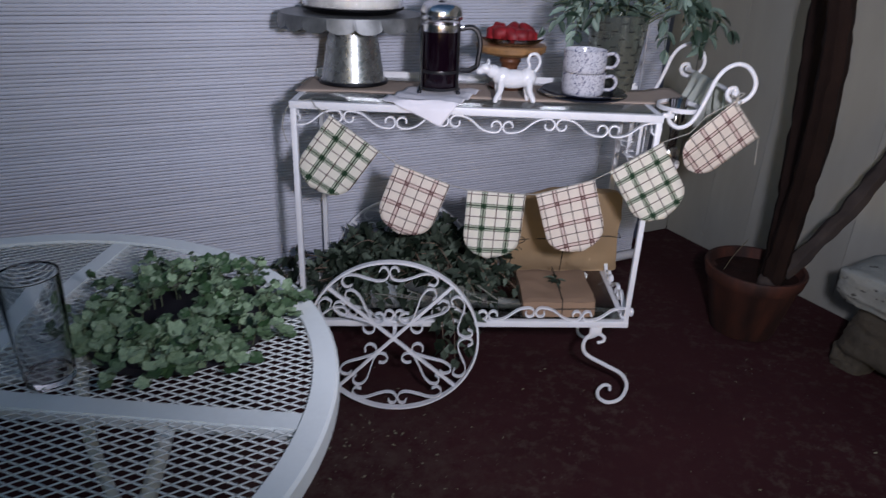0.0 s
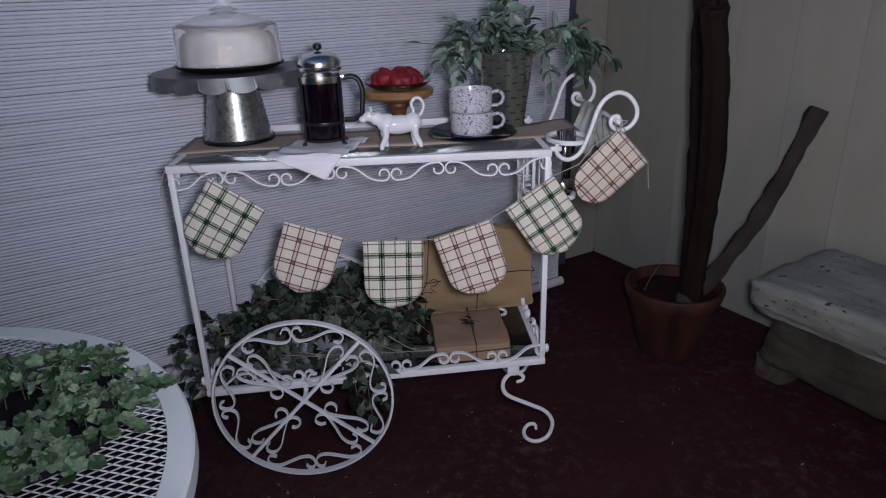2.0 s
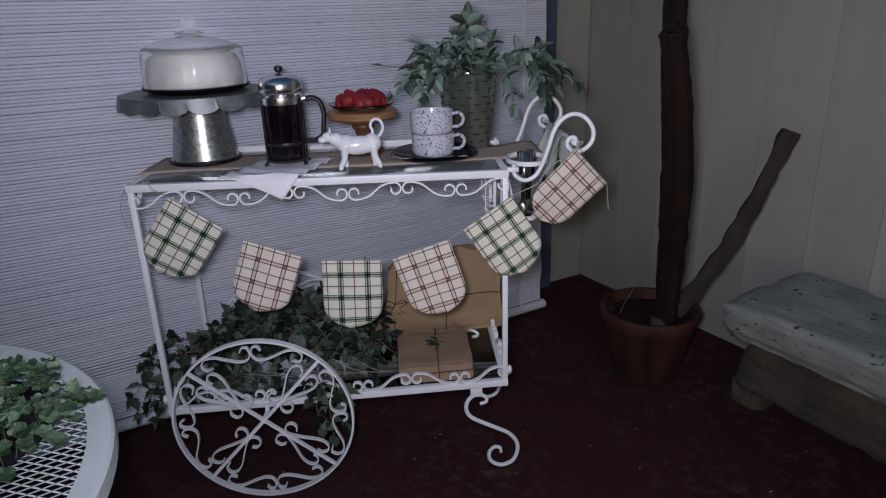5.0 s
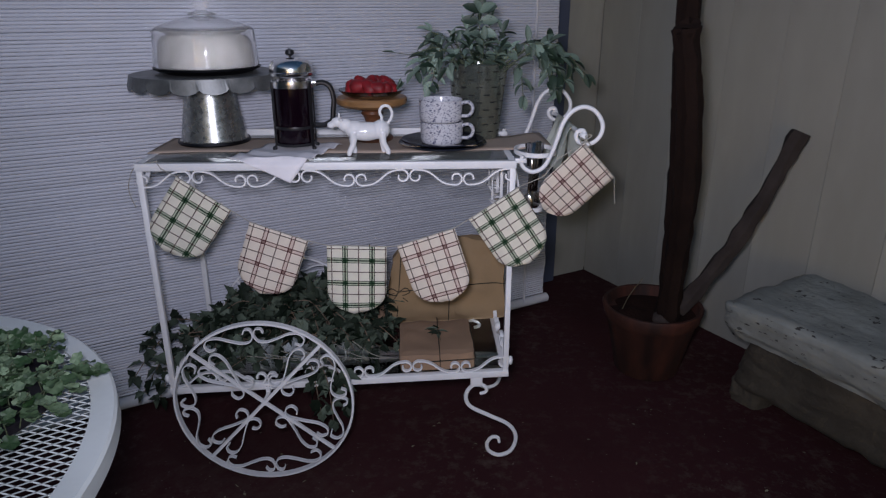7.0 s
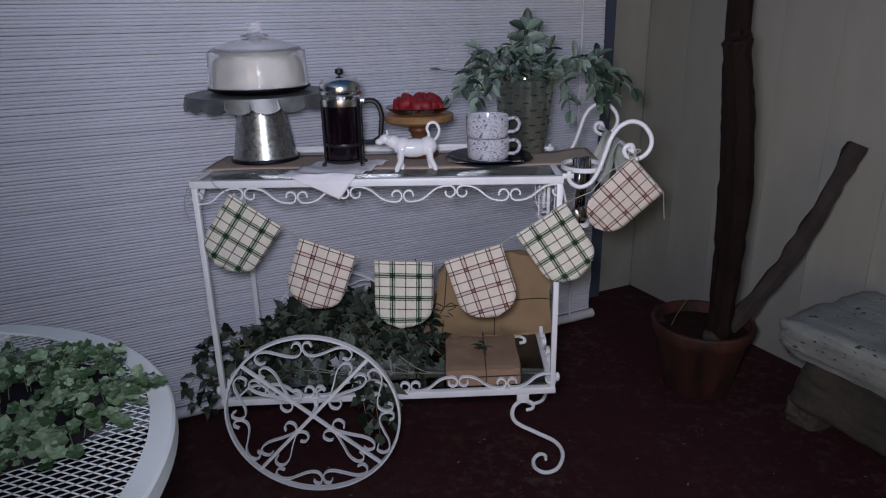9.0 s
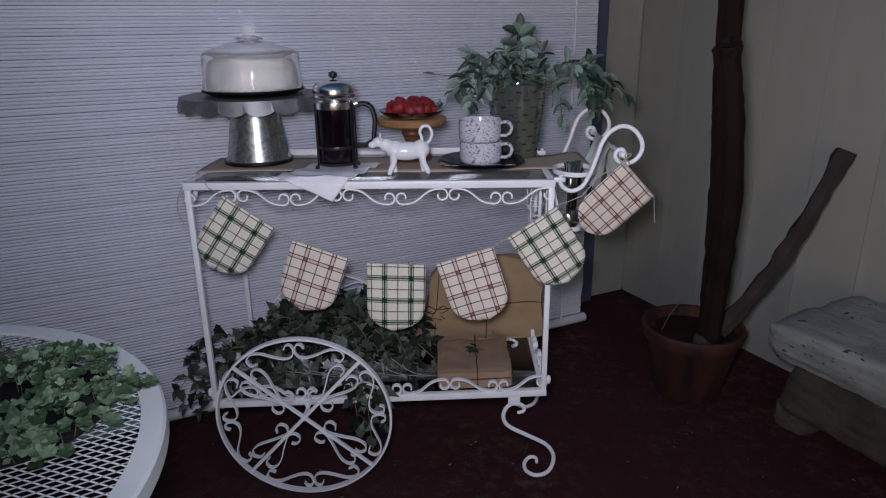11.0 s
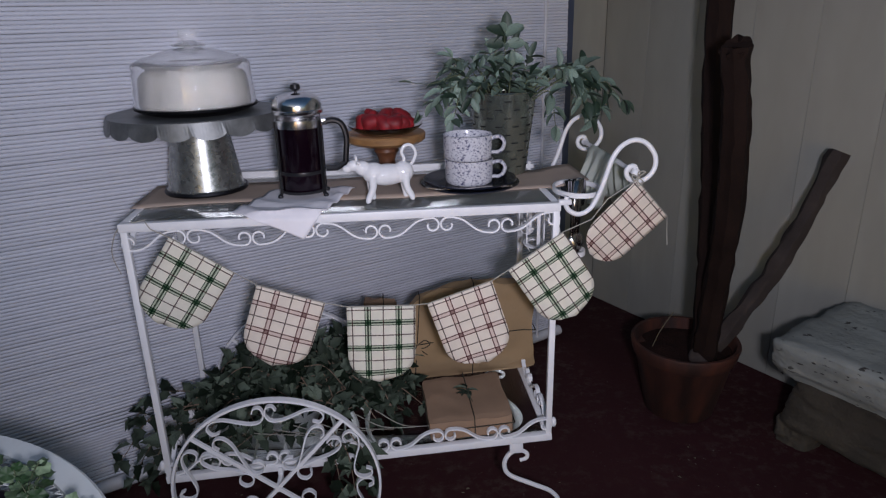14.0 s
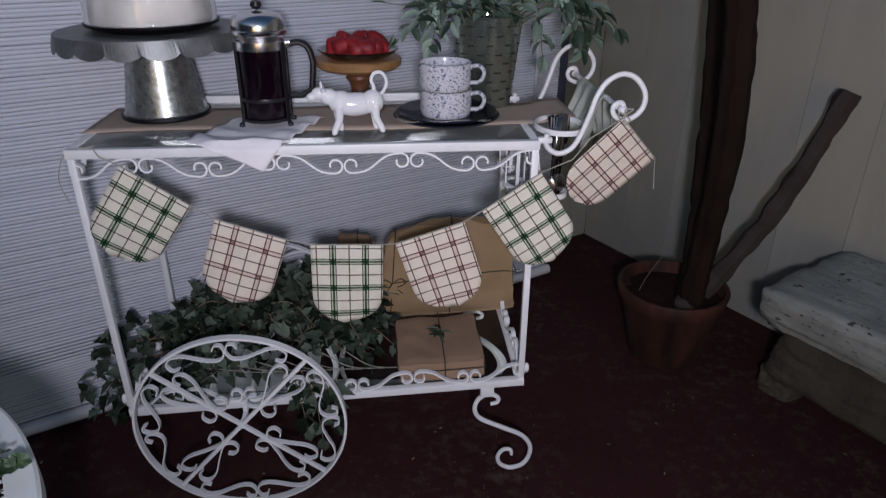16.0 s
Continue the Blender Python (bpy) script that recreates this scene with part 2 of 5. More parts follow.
zt.links.new(zt.nodes["Principled BSDF"].outputs[0], both.inputs[1])
zt.links.new(through_cloth.outputs[0], both.inputs[2])
zt.links.new(both.outputs[0], zt.nodes["Material Output"].inputs["Surface"])
TRAY = surface("black_tray", (0.012, 0.010, 0.016), 0.5, relief=0.1)
STEM = surface("woody_stem", (0.16, 0.13, 0.075), 0.8, dark=0.6, fine=200)
STEM_PALE = surface("green_stem", (0.14, 0.17, 0.09), 0.7, dark=0.6, fine=200)
TWIG = surface("pale_dry_twig", (0.24, 0.17, 0.12), 0.8, dark=0.6, fine=200)
EUCALYPTUS = leaf_mat("eucalyptus_leaf", (0.007, 0.013, 0.007), (0.15, 0.19, 0.14))
EUCALYPTUS.node_tree.nodes["Principled BSDF"].inputs["Specular IOR Level"].default_value = 0.12
ROUND_LEAF = leaf_mat("round_leaf", (0.024, 0.064, 0.018), (0.28, 0.385, 0.23))
SAGE_LEAF = leaf_mat("sage_leaf", (0.012, 0.030, 0.015), (0.30, 0.41, 0.33))
GLASS = glass_mat("clear_glass")
# dome and top pane: their pale reflections painted in as a diffuse veil
HAZED_GLASS = hazed(glass_mat("hazed_dome_glass"), 0.075)
TOP_PANE = hazed(glass_mat("hazed_top_glass", (0.90, 0.95, 0.92), 0.1), 0.065)
PANE = glass_mat("table_glass", (0.90, 0.96, 0.93))
PANE.node_tree.nodes["Principled BSDF"].inputs["IOR"].default_value = 1.22
PANE.node_tree.nodes["Principled BSDF"].inputs["Specular IOR Level"].default_value = 0.15
MUG = speckle("speckled_enamel")
PLAID_GREEN = plaid("green_plaid_cotton", (0.76, 0.72, 0.60), (0.09, 0.21, 0.09), (0.050, 0.016, 0.020), (0.002, 0.021, 0.008), 0.0064, 0.44, 0.0017)
PLAID_RED = plaid("red_plaid_cotton", (0.78, 0.69, 0.58), (0.46, 0.27, 0.24), (0.045, 0.022, 0.022), (0.090, 0.026, 0.028), 0.0054, 0.36)



# ---- mesh helpers ----
def finish(bm, sharp=0.7):
    bmesh.ops.recalc_face_normals(bm, faces=bm.faces)
    for f in bm.faces:
        f.smooth = True
    for e in bm.edges:
        if len(e.link_faces) == 2 and e.calc_face_angle(0) > sharp:
            e.smooth = False


def mesh_of(name, bm, material, sharp=0.7):
    finish(bm, sharp)
    me = bpy.data.meshes.new(name)
    bm.to_mesh(me)
    bm.free()
    for m in (material if isinstance(material, (list, tuple)) else [material]):
        me.materials.append(m)
    return me


def part(name, bm, material, parent=None, label="", sharp=0.7):
    ob = new(name, mesh_of(name, bm, material, sharp))
    ob.parent = parent
    return tagged(ob, label)


def thing(name, place, label, category, group="", rz=0.0, kind=""):
    ob = new(name)
    ob.matrix_basis = pose(*place, 0, 0, rz)
    ob.empty_display_size = 0.05
    return tagged(ob, label, category, group, kind)


def box(bm, lo, hi, bevel=0.0, segs=2):
    r = bmesh.ops.create_cube(bm, size=1.0)
    lo, hi = Vector(lo), Vector(hi)
    for v in r["verts"]:
        v.co = Vector([(lo[i] + hi[i]) / 2 + v.co[i] * (hi[i] - lo[i]) for i in range(3)])
    if bevel:
        es = list({e for v in r["verts"] for e in v.link_edges})
        bmesh.ops.bevel(bm, geom=es, offset=bevel, segments=segs, affect="EDGES", profile=0.5)
    return bm


def lathe(bm, profile, segs=32, at=(0, 0, 0), wobble=None):
    """Turns (radius, height) pairs round the vertical through at."""
    rings = []
    for r, z in profile:
        if r < 1e-5:
            rings.append([bm.verts.new((at[0], at[1], at[2] + z))])
        else:
            rings.append([bm.verts.new((at[0] + r * math.cos(2 * math.pi * k / segs), at[1] + r * math.sin(2 * math.pi * k / segs), at[2] + z))
                          for k in range(segs)])
    for a, b in zip(rings, rings[1:]):
        for k in range(segs):
            n = (k + 1) % segs
            if len(a) == 1 and len(b) == 1:
                continue
            if len(a) == 1:
                bm.faces.new((a[0], b[n], b[k]))
            elif len(b) == 1:
                bm.faces.new((a[k], a[n], b[0]))
            else:
                bm.faces.new((a[k], a[n], b[n], b[k]))
    bmesh.ops.remove_doubles(bm, verts=[v for r in rings for v in r], dist=1e-6)
    return bm


def smooth_path(points, steps=6, closed=False):
    """A curve through all the points."""
    P = [Vector(p) for p in points]
    n, out = len(P), []
    last = n if closed else n - 1
    for i in range(last):
        p0 = P[(i - 1) % n] if closed or i > 0 else P[0] * 2 - P[1]
        p1, p2 = P[i], P[(i + 1) % n]
        p3 = P[(i + 2) % n] if closed or i + 2 < n else p2 * 2 - p1
        for k in range(steps):
            t = k / steps
            out.append(0.5 * (2 * p1 + (p2 - p0) * t + (2 * p0 - 5 * p1 + 4 * p2 - p3) * t * t + (3 * p1 - p0 - 3 * p2 + p3) * t ** 3))
    if not closed:
        out.append(P[-1])
    return out


def sweep(bm, path, section, closed=False, normal=None, taper=None):
    """Carries a section, (sideways, along the normal) pairs, along a path."""
    path = [Vector(p) for p in path]
    n, rings = len(path), []
    ref = Vector(normal) if normal else None
    for i, p in enumerate(path):
        a = path[(i - 1) % n] if closed or i else path[0]
        b = path[(i + 1) % n] if closed or i < n - 1 else path[-1]
        t = (b - a).normalized()
        if normal:
            nn = (ref - t * ref.dot(t)).normalized()
        else:
            if ref is None:
                ref = t.orthogonal()
            ref = (ref - t * ref.dot(t)).normalized()
            nn = ref
        side = t.cross(nn)
        k = taper(i / max(1, n - 1)) if taper else 1.0
        rings.append([bm.verts.new(p + side * (u * k) + nn * (v * k)) for u, v in section])
    m = len(section)
    for i in range(n if closed else n - 1):
        a, b = rings[i], rings[(i + 1) % n]
        for k in range(m):
            bm.faces.new((a[k], a[(k + 1) % m], b[(k + 1) % m], b[k]))
    if not closed:
        bm.faces.new(rings[0][::-1])
        bm.faces.new(rings[-1])
    return bm


def disc(r, segs=8):
    return [(r * math.cos(2 * math.pi * k / segs), r * math.sin(2 * math.pi * k / segs)) for k in range(segs)]


def flat(w, t):
    return [(-t / 2, -w / 2), (t / 2, -w / 2), (t / 2, w / 2), (-t / 2, w / 2)]


def ball(bm, at, radii, segs=14, turn=None):
    r = bmesh.ops.create_uvsphere(bm, u_segments=segs, v_segments=max(6, segs // 2 + 1), radius=1.0)
    for v in r["verts"]:
        c = Vector([v.co[i] * radii[i] for i in range(3)])
        v.co = (turn @ c if turn else c) + Vector(at)
    return bm


class Soup:
    """Many small pieces gathered into one mesh."""
    def __init__(self):
        self.v, self.f, self.m = [], [], []

    def add(self, verts, faces, mat=0):
        k = len(self.v)
        self.v += [tuple(p) for p in verts]
        self.f += [tuple(i + k for i in f) for f in faces]
        self.m += [mat] * len(faces)

    def leaf(self, at, way, up, length, width, curl=0.2, tip=0.75, mat=1):
        way = Vector(way).normalized()
        side = way.cross(Vector(up))
        side = (side if side.length > 1e-4 else way.orthogonal()).normalized()
        nn = side.cross(way)
        at = Vector(at)
        rows = []
        for s, w in ((0.0, 0.12), (0.22, 0.75), (0.5, 1.0), (tip + 0.05, 0.72), (0.95, 0.25)):
            c = at + way * (length * s) - nn * (curl * length * s * s)
            lift = nn * (width * 0.16 * w)
            rows.append((c - side * (width / 2 * w) + lift, c, c + side * (width / 2 * w) + lift))
        end = at + way * length - nn * (curl * length)
        verts = [p for r in rows for p in r] + [end]
        faces = []
        for i in range(4):
            a, b = 3 * i, 3 * i + 3
            faces += [(a, a + 1, b + 1, b), (a + 1, a + 2, b + 2, b + 1)]
        faces += [(12, 13, 15), (13, 14, 15)]
        self.add(verts, faces, mat)

    def stem(self, path, r0, r1, mat=0):
        path = [Vector(p) for p in path]
        verts, faces = [], []
        n = len(path)
        for i, p in enumerate(path):
            t = (path[min(i + 1, n - 1)] - path[max(i - 1, 0)]).normalized()
            a = t.orthogonal().normalized()
            b = t.cross(a)
            r = r0 + (r1 - r0) * i / max(1, n - 1)
            verts += [p + a * (r * math.cos(q)) + b * (r * math.sin(q)) for q in (0, 2.1, 4.2)]
        for i in range(n - 1):
            for k in range(3):
                faces.append((3 * i + k, 3 * i + (k + 1) % 3, 3 * i + 3 + (k + 1) % 3, 3 * i + 3 + k))
        self.add(verts, faces, mat)

    def mesh(self, name, mats):
        me = bpy.data.meshes.new(name)
        me.from_pydata(self.v, [], self.f)
        for m in mats:
            me.materials.append(m)
        me.polygons.foreach_set("material_index", self.m)
        me.polygons.foreach_set("use_smooth", [True] * len(self.f))
        me.update()
        return me


def plain_leaf(curl):
    sp = Soup()
    sp.leaf((0, 0, 0), (1, 0, 0), (0, 0, 1), 1.0, 1.0, curl, mat=0)
    return sp


def lobed_leaf(curl):
    """A round leaf with a scalloped edge, cupped and a little crumpled."""
    sp = Soup()
    n = 20
    verts = [(0.46, 0, 0)]
    for ring in (0.55, 1.0):
        for k in range(n):
            a = 2 * math.pi * (k + 0.5) / n
            r = 0.5 * ring * (1 + (0.10 * math.cos(5 * a) - 0.16 * math.exp(-((a - math.pi) / 0.35) ** 2)) * ring)
            z = 0.10 * ring ** 2 + 0.07 * ring * math.cos(5 * a + 1) + 0.05 * ring * math.cos(2 * a + 7 * curl) - curl * 0.5 * (r * math.cos(a) + 0.5) ** 2
            verts.append((0.5 + r * math.cos(a), r * math.sin(a), z))
    faces = [(0, 1 + k, 1 + (k + 1) % n) for k in range(n)]
    faces += [(1 + k, 1 + n + k, 1 + n + (k + 1) % n, 1 + (k + 1) % n) for k in range(n)]
    sp.add(verts, faces, 0)
    return sp


def ivy_leaf(curl):
    """A pointed leaf with two shoulders, folded along its midrib."""
    sp = Soup()
    half = ((0.0, 0.03), (0.10, 0.22), (0.20, 0.50), (0.34, 0.36), (0.52, 0.44), (0.68, 0.24), (0.86, 0.10))
    mid = [(x, 0, -curl * x * x) for x, _ in half] + [(1.0, 0, -curl)]
    up = [(x, w, 0.30 * w - curl * x * x) for x, w in half]
    dn = [(x, -w, 0.30 * w - curl * x * x) for x, w in half]
    n = len(half)
    faces = []
    for k in range(n - 1):
        faces += [(k, k + 1, n + 1 + k + 1, n + 1 + k), (k, 2 * n + 1 + k, 2 * n + 2 + k, k + 1)]
    faces += [(n - 1, n, 2 * n), (n - 1, 3 * n, n)]
    sp.add(mid + up + dn, faces, 0)
    return sp


class Foliage:
    """Stems as parts of a thing; the leaves nearest the front are pieces of their own, the rest one mesh."""
    def __init__(self, owner, stem_mat, leaf_mat_, piece=290, shape=plain_leaf):
        self.owner, self.stem_mat, self.leaf_mat, self.piece, self.leaves, self.shape = owner, stem_mat, leaf_mat_, piece, [], shape

    def stem(self, path, r0, r1, name="branch", label=""):
        sp = Soup()
        sp.stem(path, r0, r1)
        self.on = soup_part(name, sp, [self.stem_mat], self.owner, label)

    def leaf(self, at, way, up, length, width, curl=0.2):
        self.leaves.append((self.on, Vector(at), Vector(way).normalized(), Vector(up), length, width, curl))

    def grow(self):
        self.leaves.sort(key=lambda q: q[1].y - 0.4 * q[1].z)
        soups = {c: self.shape(c) for c in (0.0, 0.15, 0.3, 0.45, 0.7)}
        shapes = {c: sp.mesh("leaf", [self.leaf_mat]) for c, sp in soups.items()}
        rest = Soup()
        for n, (on, at, way, up, length, width, curl) in enumerate(self.leaves):
            side = way.cross(up)
            side = (side if side.length > 1e-4 else way.orthogonal()).normalized()
            nn = side.cross(way)
            c = min(shapes, key=lambda q: abs(q - curl))
            m = Matrix.Translation(at) @ Matrix((way * length, -side * width, nn * length)).transposed().to_4x4()
            if n < self.piece:
                add(shapes[c], "leaf", on, m)
            else:
                rest.add([m @ Vector(p) for p in soups[c].v], soups[c].f)
        if rest.f:
            tagged(soup_part("leaves", rest, [self.leaf_mat], self.owner), kind="stuff")


def add(me, name, parent, m, label=""):
    ob = new(name, me)
    ob.parent = parent
    ob.matrix_basis = m
    return tagged(ob, label)


def soup_part(name, soup, mats, parent, label=""):
    ob = new(name, soup.mesh(name, mats))
    ob.parent = parent
    return tagged(ob, label)


# ---- the setting ----
ROOM = 27.2                                     # degrees by which the patio is turned from the cart
U = Vector((math.cos(radians(ROOM)), math.sin(radians(ROOM)), 0))
V = Vector((-U.y, U.x, 0))
CORNER = Vector((1.355, 1.30, 0.0))


def room(u, v, z=0.0):
    """u along the back wall from the corner, v out of the back wall (negative towards the cart)."""
    p = CORNER + U * u + V * v
    return (p.x, p.y, z)


def room_thing(name, u, v, z, label, category, kind="structure"):
    return thing(name, room(u, v, z), label, category, rz=ROOM, kind=kind)


bm = bmesh.new()
bmesh.ops.create_grid(bm, x_segments=60, y_segments=60, size=6)
for v in bm.verts:
    v.co.z = 0.0025 * noise.noise(v.co * 2.2) - 0.0025
floor = tagged(part("floor", bm, FLOOR), "dark stained concrete patio floor with pale specks", "floor", kind="structure")

bm = bmesh.new()
box(bm, (-5.0, 0.03, 0), (0.15, 0.15, 2.5))
wall_back = tagged(part("wall_back", bm, BOARD), "greyed cream back wall of the patio", "wall", kind="structure")
wall_back.matrix_basis = pose(*room(0, 0), 0, 0, ROOM)
bm = bmesh.new()
box(bm, (0.03, -5.0, 0), (0.15, 0.03, 2.5))
wall_right = tagged(part("wall_right", bm, BOARD), "greyed cream board wall beside the cactus", "wall", kind="structure")
wall_right.matrix_basis = pose(*room(0, 0), 0, 0, ROOM)
bm = bmesh.new()
box(bm, (-5.15, -5.0, 0), (-5.0, 0.15, 2.5))
wall_left = tagged(part("wall_left", bm, BOARD), "plain greyed wall closing the patio", "wall", kind="structure")
wall_left.matrix_basis = pose(*room(0, 0), 0, 0, ROOM)

bm = bmesh.new()
box(bm, (-0.36, -0.035, 0), (-0.196, 0.0025, 2.45), 0.004)
post = tagged(part("trim", bm, POST), "blue-grey painted post against the back wall", "post", kind="structure")
post.matrix_basis = pose(*room(0, 0), 0, 0, ROOM)


# ---- roll-up blind ----
def make_blind():
    length, pitch, rows = 4.3, 0.0087, 258
    blind = room_thing("roll_up_blind", -0.388, -0.205, 0, "pale plastic roll-up blind let down to the floor", "blind", kind="")
    bm = bmesh.new()
    prof = [(0.0, -0.00405), (-0.0014, -0.0028), (-0.0021, 0.0), (-0.0014, 0.0028), (0.0, 0.00405)]
    vs = [[bm.verts.new((x, y, z)) for y, z in prof] for x in (-length, 0.0)]
    for k in range(4):
        bm.faces.new((vs[0][k], vs[1][k], vs[1][k + 1], vs[0][k + 1]))
    bm.faces.new([vs[0][k] for k in (0, 4)] + [vs[1][k] for k in (4, 0)])
    me = mesh_of("slat", bm, PVC, 2.0)
    rng = random.Random(5)
    for i in range(rows):
        ob = new("slat", me)
        ob.parent = blind
        z = 0.055 + pitch * i
        bulge = -0.010 * math.exp(-((z - 0.19) / 0.035) ** 2) + 0.004 * math.sin(z * 5.0)
        ob.matrix_basis = pose(rng.uniform(-0.0015, 0.0015), bulge, z, rng.uniform(-2, 2), rng.uniform(-0.012, 0.012), 0)
    bm = bmesh.new()
    sweep(bm, [(-length, 0, 0.03), (0.018, 0, 0.03)], disc(0.018, 14))
    part("bottom_bar", bm, PVC_BAR, blind, "white half-round bottom bar")
    bm = bmesh.new()
    sweep(bm, [(-0.098, -0.012, 0.03), (-0.098, -0.012, 2.3)], disc(0.0048, 8))
    part("pull_cord", bm, PVC_BAR, blind, "thin pale pull cord")
    bm = bmesh.new()
    sweep(bm, [(-length, 0, 2.30), (0.02, 0, 2.30)], disc(0.045, 16))
    part("roll", bm, PVC, blind, "rolled top of the blind")


make_blind()


# ---- tea cart ----
L, D, H = 0.84, 0.33, 0.795
LOW, SLOPE = 0.228, 0.0395                      # the lower shelf falls towards the wheels
BAR = 0.016
LEAN = -math.degrees(math.atan(SLOPE))


def low(x):
    return LOW + SLOPE * x




def s_scroll(length, h, up=True, r=0.0150):
    """An S-shaped strip with a curl at either end, in the x-z plane."""
    r = min(r, h * 0.45)
    pts = []
    for k in range(15):
        a = radians(-20 + 290 * k / 14)
        q = r * (0.55 + 0.45 * k / 14)
        pts.append((r + q * math.cos(a), r + q * math.sin(a)))
    a, b = (r, 0.0), (length - r, h)
    for k in range(1, 10):
        t = k / 10
        c1, c2 = (a[0] + 0.55 * (b[0] - a[0]), a[1]), (b[0] - 0.55 * (b[0] - a[0]), b[1])
        pts.append(tuple((1 - t) ** 3 * a[i] + 3 * t * (1 - t) ** 2 * c1[i] + 3 * t * t * (1 - t) * c2[i] + t ** 3 * b[i] for i in (0, 1)))
    tail = [(length - x, h - z) for x, z in pts[:15]][::-1]
    pts += tail
    return [(x, z if up else h - z) for x, z in pts]


def trim_mesh(length, h):
    made = []
    for up in (True, False):
        bm = bmesh.new()
        sweep(bm, [(x, 0, z) for x, z in s_scroll(length, h, up)], flat(0.010, 0.0036), normal=(0, 1, 0))
        made.append(mesh_of("scroll", bm, WHITE))
    return made


def wheel_into(cart, y, r=0.2134, hub=(0.2414, 0.2163)):
    """A flat iron wheel with crossed spokes and curled strips."""
    wheel = new("wheel")
    wheel.parent = cart
    wheel.matrix_basis = pose(hub[0], y, hub[1], 0, 0, 0)
    tagged(wheel, "white iron wheel with scrolled spokes")
    bm = bmesh.new()
    sweep(bm, [(r * math.cos(2 * math.pi * k / 72), 0, r * math.sin(2 * math.pi * k / 72)) for k in range(72)], flat(0.015, 0.0052), True, normal=(0, 1, 0))
    part("rim", bm, WHITE, wheel)
    for a in (47, 139.5):
        bm = bmesh.new()
        d = Vector((math.cos(radians(a)), 0, math.sin(radians(a)))) * (r - 0.003)
        sweep(bm, [-d, d], flat(0.007, 0.0076), normal=(0, 1, 0))
        part("spoke", bm, WHITE, wheel)
    bm = bmesh.new()
    sweep(bm, [(0, -0.0055, 0), (0, 0.012, 0)], disc(0.0065, 14))
    part("hub", bm, WHITE, wheel)
    # a curled strip on either side of each arm
    curl = smooth_path([(x * r, 0, z * r) for x, z in ((0.37, 0.105), (0.335, 0.150), (0.265, 0.150), (0.235, 0.090), (0.265, 0.032), (0.33, 0.018), (0.48, 0.080),
                                                      (0.64, 0.160), (0.755, 0.168), (0.805, 0.110), (0.768, 0.045), (0.705, 0.040))], 5)
    for flip in (1, -1):
        bm = bmesh.new()
        sweep(bm, [(p.x, 0, p.z * flip) for p in curl], flat(0.0105, 0.0028), normal=(0, 1, 0))
        me = mesh_of("spoke_scroll", bm, WHITE)
        for a in (47, 139.5, 227, 319.5):
            add(me, "spoke_scroll", wheel, pose(0, 0, 0, 0, -a, 0))
    # pairs of strips along the rim, meeting in a double curl
    strip = smooth_path([(x * r, 0, z * r) for x, z in ((0.112, 0.880), (0.085, 0.928), (0.028, 0.922), (0.008, 0.845), (0.05, 0.778), (0.14, 0.765), (0.26, 0.798),
                                                       (0.39, 0.842), (0.50, 0.832), (0.548, 0.762), (0.505, 0.695), (0.435, 0.715))], 5)
    for flip in (1, -1):
        bm = bmesh.new()
        sweep(bm, [(p.x * flip, 0, p.z) for p in strip], flat(0.0105, 0.0028), normal=(0, 1, 0))
        me = mesh_of("rim_scroll", bm, WHITE)
        for a in (3.3, 93.3, 183.3, 273.3):
            add(me, "rim_scroll", wheel, pose(0, 0, 0, 0, -a, 0))
    return wheel


